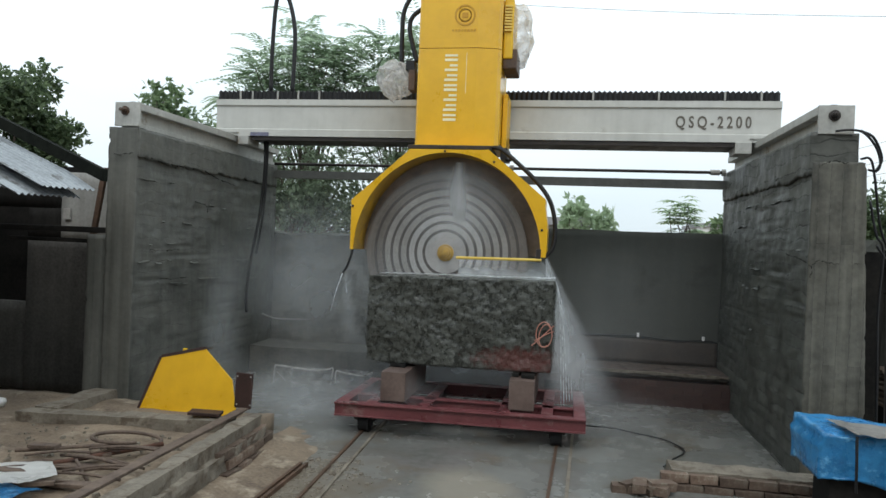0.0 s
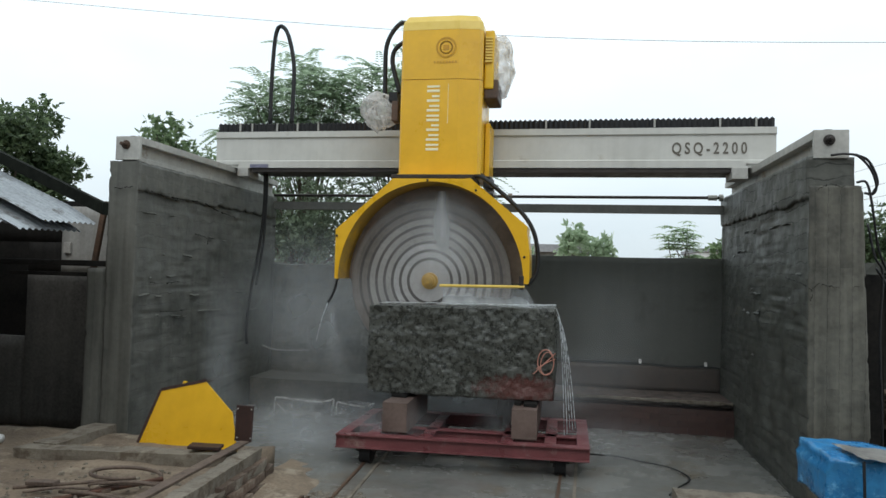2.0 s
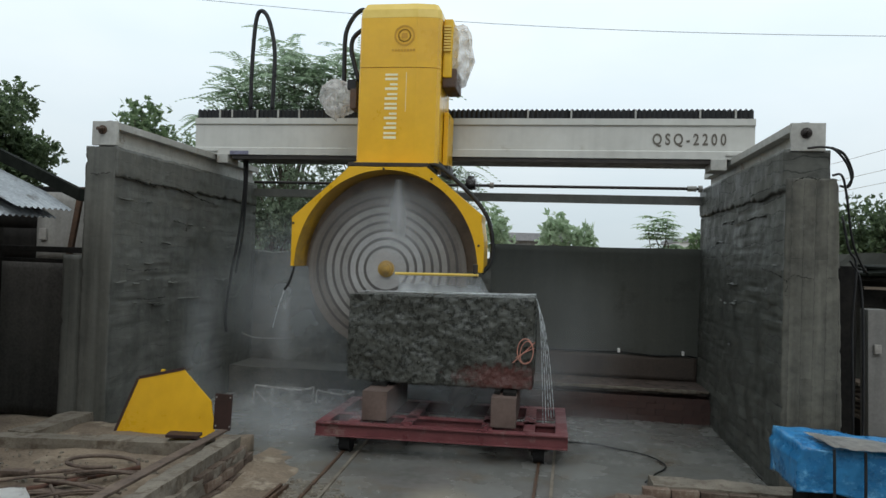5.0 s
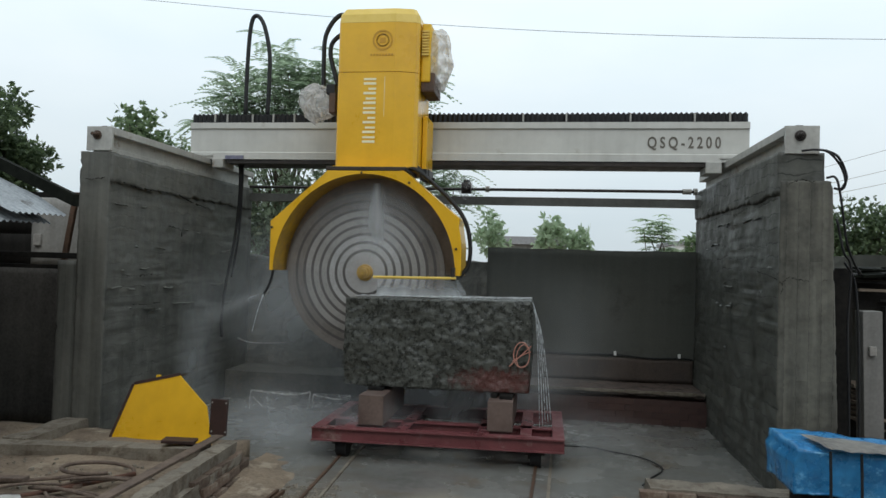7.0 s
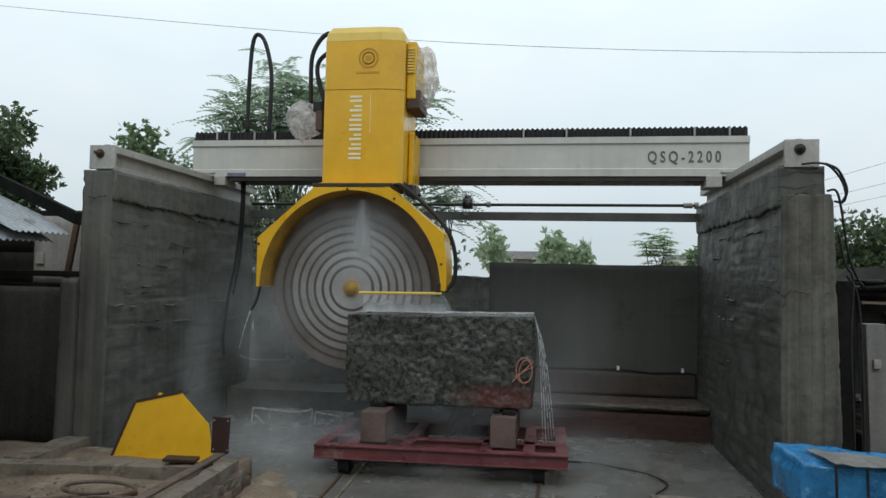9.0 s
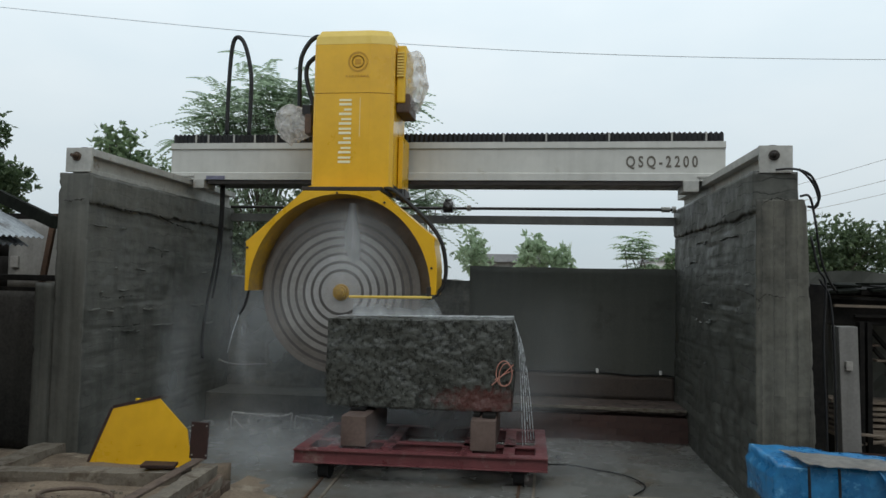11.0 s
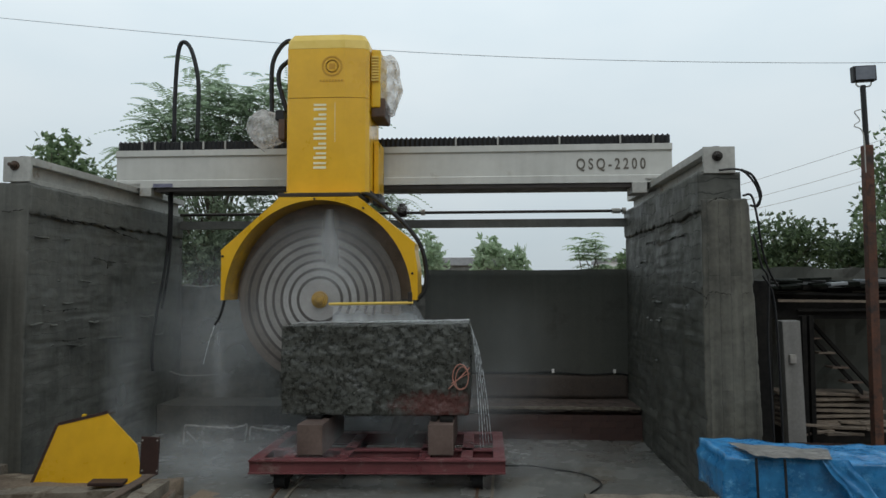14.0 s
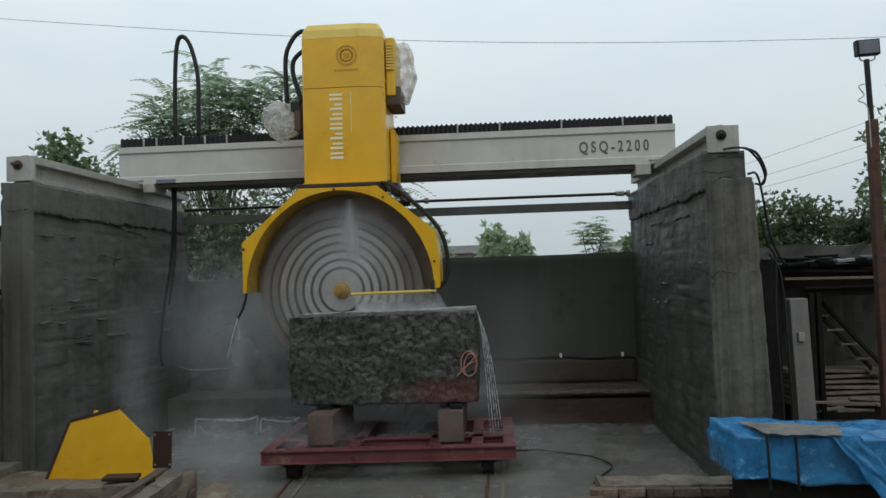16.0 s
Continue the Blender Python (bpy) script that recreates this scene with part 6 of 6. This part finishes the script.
feather = "feathery grey-green tree rising behind the wall"
tree("feathery_tree", (-5.2, 13.4, 0), blob_tips(-5.7, 13.2, 5.1, 1.65, 1.0, 1.75, 44, 3, -0.9), 3, "feather", M["leaf_feather"], feather, 0.17, 16, 0.5, 0.06)
tree("feathery_tree", (-3.6, 13.8, 0), blob_tips(-3.5, 13.6, 4.9, 1.5, 1.0, 1.6, 34, 8, -0.9), 9, "feather", M["leaf_feather"], feather, 0.17, 16, 0.5, 0.055)
tree("feathery_tree", (-2.2, 14.2, 0), blob_tips(-2.2, 14.2, 3.9, 0.6, 0.6, 1.5, 9, 12), 5, "feather", M["leaf_feather"], feather, 0.18, 11, 0.4, 0.06)
tree("broad_leaf_tree", (-5.2, 12.2, 0), blob_tips(-5.0, 12.2, 2.75, 1.8, 0.6, 1.25, 52, 14), 20, "broad", M["leaf_low"], "low green tree close behind the stone wall", 0.11, 56, 0.5, 0.07)
tree("broad_leaf_tree", (-3.2, 12.3, 0), blob_tips(-3.0, 12.3, 2.6, 1.3, 0.6, 1.2, 36, 15), 21, "broad", M["leaf_low"], "low green tree close behind the stone wall", 0.11, 50, 0.5, 0.07)
tree("broad_leaf_tree", (-8.7, 14, 0), blob_tips(-8.7, 14, 4.6, 1.2, 0.8, 0.6, 16, 4), 4, "broad", M["leaf_mid"], "small green tree behind the concrete wall", 0.15, 36, 0.4, 0.08)
tree("dark_tree", (-10.8, 11.5, 0), blob_tips(-10.95, 11.5, 4.0, 1.5, 1.3, 1.55, 32, 6), 6, "broad", M["leaf_dark"], "dense dark glossy tree behind the tin shed", 0.13, 150, 0.45, 0.14)
pale = "pale green sapling beyond the back wall"
tree("sapling", (-1.6, 19, 0), blob_tips(-1.6, 19, 2.9, 0.5, 0.4, 0.6, 7, 2), 12, "broad", M["leaf_pale"], pale, 0.2, 26, 0.35, 0.05)
tree("sapling", (0.2, 20, 0), blob_tips(0.1, 20, 2.9, 0.45, 0.4, 0.65, 7, 5), 13, "broad", M["leaf_pale"], pale, 0.24, 18, 0.35, 0.05)
tree("sapling", (1.0, 20, 0), blob_tips(0.95, 20, 2.8, 0.45, 0.4, 0.55, 6, 9), 14, "broad", M["leaf_pale"], pale, 0.24, 18, 0.35, 0.05)
tree("sapling", (3.1, 20, 0), blob_tips(3.15, 20, 3.0, 0.65, 0.5, 0.85, 9, 7), 15, "palm", M["leaf_pale"], "green sapling beyond the back wall", 0.3, 11, 0.35, 0.06)
tree("sapling", (4.1, 20, 0), blob_tips(4.2, 20, 2.7, 0.4, 0.4, 0.6, 5, 17), 16, "broad", M["leaf_mid"], "green sapling beyond the back wall", 0.2, 20, 0.35, 0.05)
hedge = "dark green tree beyond the boundary wall"
tree("yard_tree", (6.7, 16, 0), blob_tips(6.7, 16, 2.75, 1.3, 0.8, 0.8, 30, 31), 31, "broad", M["leaf_dark"], hedge, 0.12, 70, 0.45, 0.1)
tree("yard_tree", (9.2, 17, 0), blob_tips(9.2, 17, 2.75, 1.6, 0.8, 0.8, 30, 33), 33, "broad", M["leaf_dark"], hedge, 0.12, 70, 0.45, 0.1)
tree("tall_tree", (9.3, 15, 0), blob_tips(9.25, 15, 4.3, 1.35, 1.2, 2.2, 44, 41), 41, "broad", M["leaf_mid"], "tall leafy tree beyond the boundary wall", 0.13, 46, 0.55, 0.12)


# ---- bricks ----
def brick_mesh(name, l, d, h, seed, stuff="brick", uneven=0.006):
    bm = box(-l / 2, l / 2, -d / 2, d / 2, -h / 2, h / 2)
    r = random.Random(seed)
    for v in bm.verts:
        v.co += Vector((r.uniform(-1, 1), r.uniform(-1, 1), r.uniform(-1, 1))) * uneven
    return mesh_of(name, bm, M[stuff])


brick_kinds = [brick_mesh("brick", 0.235, 0.105, 0.0825, q, uneven=0.002) for q in range(4)]


dusty = [brick_mesh("brick", 0.225, 0.105, 0.07, q, "dusty_brick") for q in range(4)]


def lay(parent, x, y, z, turn, r, kinds=brick_kinds, loose=1.0):
    ob = new("brick", r.choice(kinds))
    ob.parent = parent
    ob.matrix_basis = pose(x, y, z, loose * r.uniform(-2, 2), loose * r.uniform(-2, 2), turn + loose * r.uniform(-4, 4))
    return ob


rb = random.Random(17)
be = tagged(new("brick_edge_east"), "broken brick edge of the rail pit", "brick wall", kind="structure")
ORIGIN[be] = Vector((0, 0, 0))
part("mortar_bed", grid_box(0.96, 5.0, 6.28, 6.55, 0.0, 0.165, 0.06, worn), M["curb"], be)
for k in range(3):
    for i in range(17):
        x = 0.98 + i * 0.242 + (0.12 if k % 2 else 0)
        lay(be, x, 6.25 - 0.03 * k + 0.02 * rb.random(), 0.11 - k * 0.082, 0, rb, dusty)
for i in range(6):
    lay(be, 0.55 + 0.06 * i, 6.02 + 0.05 * (i % 2), 0.04 + 0.02 * (i % 3), 40 * i, rb, dusty)
bn = tagged(new("brick_plinth_north"), "low wet brick plinth under the back wall", "brick wall", kind="structure")
ORIGIN[bn] = Vector((0, 0, 0))
for k in range(4):
    for i in range(18):
        lay(bn, -1.88 + i * 0.238 + (0.12 if k % 2 else 0), 9.585, 0.052 + k * 0.0845, 0, rb, loose=0.25)
bc = tagged(new("brick_edge_west"), "rough brick footing under the curb", "brick wall", kind="structure")
ORIGIN[bc] = Vector((0, 0, 0))
for k in range(3):
    for i in range(4):
        y = 5.32 + i * 0.242 + (0.1 if k % 2 else 0)
        lay(bc, -2.835 + 0.035 * k + (6.14 - y) * 0.05, y, 0.215 - k * 0.085, 90, rb, dusty)


# ---- what moves ----
def motions():
    hub = [(0, -1.39), (0.5, -1.437), (1, -1.492), (1.5, -1.535), (2, -1.578), (2.5, -1.63), (3, -1.677), (5.5, -1.93), (6, -1.988), (6.5, -2.032),
           (7, -2.08), (7.5, -2.132), (8, -2.183), (8.5, -2.23), (9, -2.267), (9.4, -2.29), (11.5, -2.1), (12, -2.057), (12.5, -2.005), (13, -1.958),
           (13.5, -1.905), (14, -1.856), (14.5, -1.811), (15, -1.765), (15.5, -1.719), (16, -1.671)]
    walk(sh, [(t, pose(x, 8.3, 1.95)) for t, x in hub])
    walk(bl, [(i / 10, pose(-0.035, BY - 8.3, 0, 0, 80 * i, 0)) for i in range(161)])
    walk(fan, [(0, pose(-0.3, 7.9, 1.93)), (0.6, pose(-0.34, 7.9, 1.93, 0, 3, 0)), (1.2, pose(-0.4, 7.92, 1.9, 0, 9, 0)),
               (2.0, pose(-0.52, 8.05, 1.75, 0, 24, 0)), (3.0, pose(-0.6, 8.1, 1.66, 0, 36, 0)), (16, pose(-0.6, 8.1, 1.66, 0, 32, 0))])

    foot = Matrix.Translation((-1.22, -0.45, -0.27))
    walk(sj, [(t, foot @ pose(0, 0, 0, 0, a, 0) @ foot.inverted()) for t, a in
              ((0, -78), (3.2, -74), (5.5, -66), (6.4, -58), (6.8, -8), (7.5, -4), (7.9, -30), (8.4, -64), (9.2, -70), (11.5, -74), (14.5, -72), (16, -66))])
    walk(drift, [(0, pose(1.0, 8.7, 1.2)), (1.5, pose(0.9, 8.7, 1.2)), (3.2, pose(0.3, 8.75, 1.15)), (5.5, pose(-0.6, 8.8, 1.1)), (16, pose(-0.8, 8.8, 1.1))])


motions()
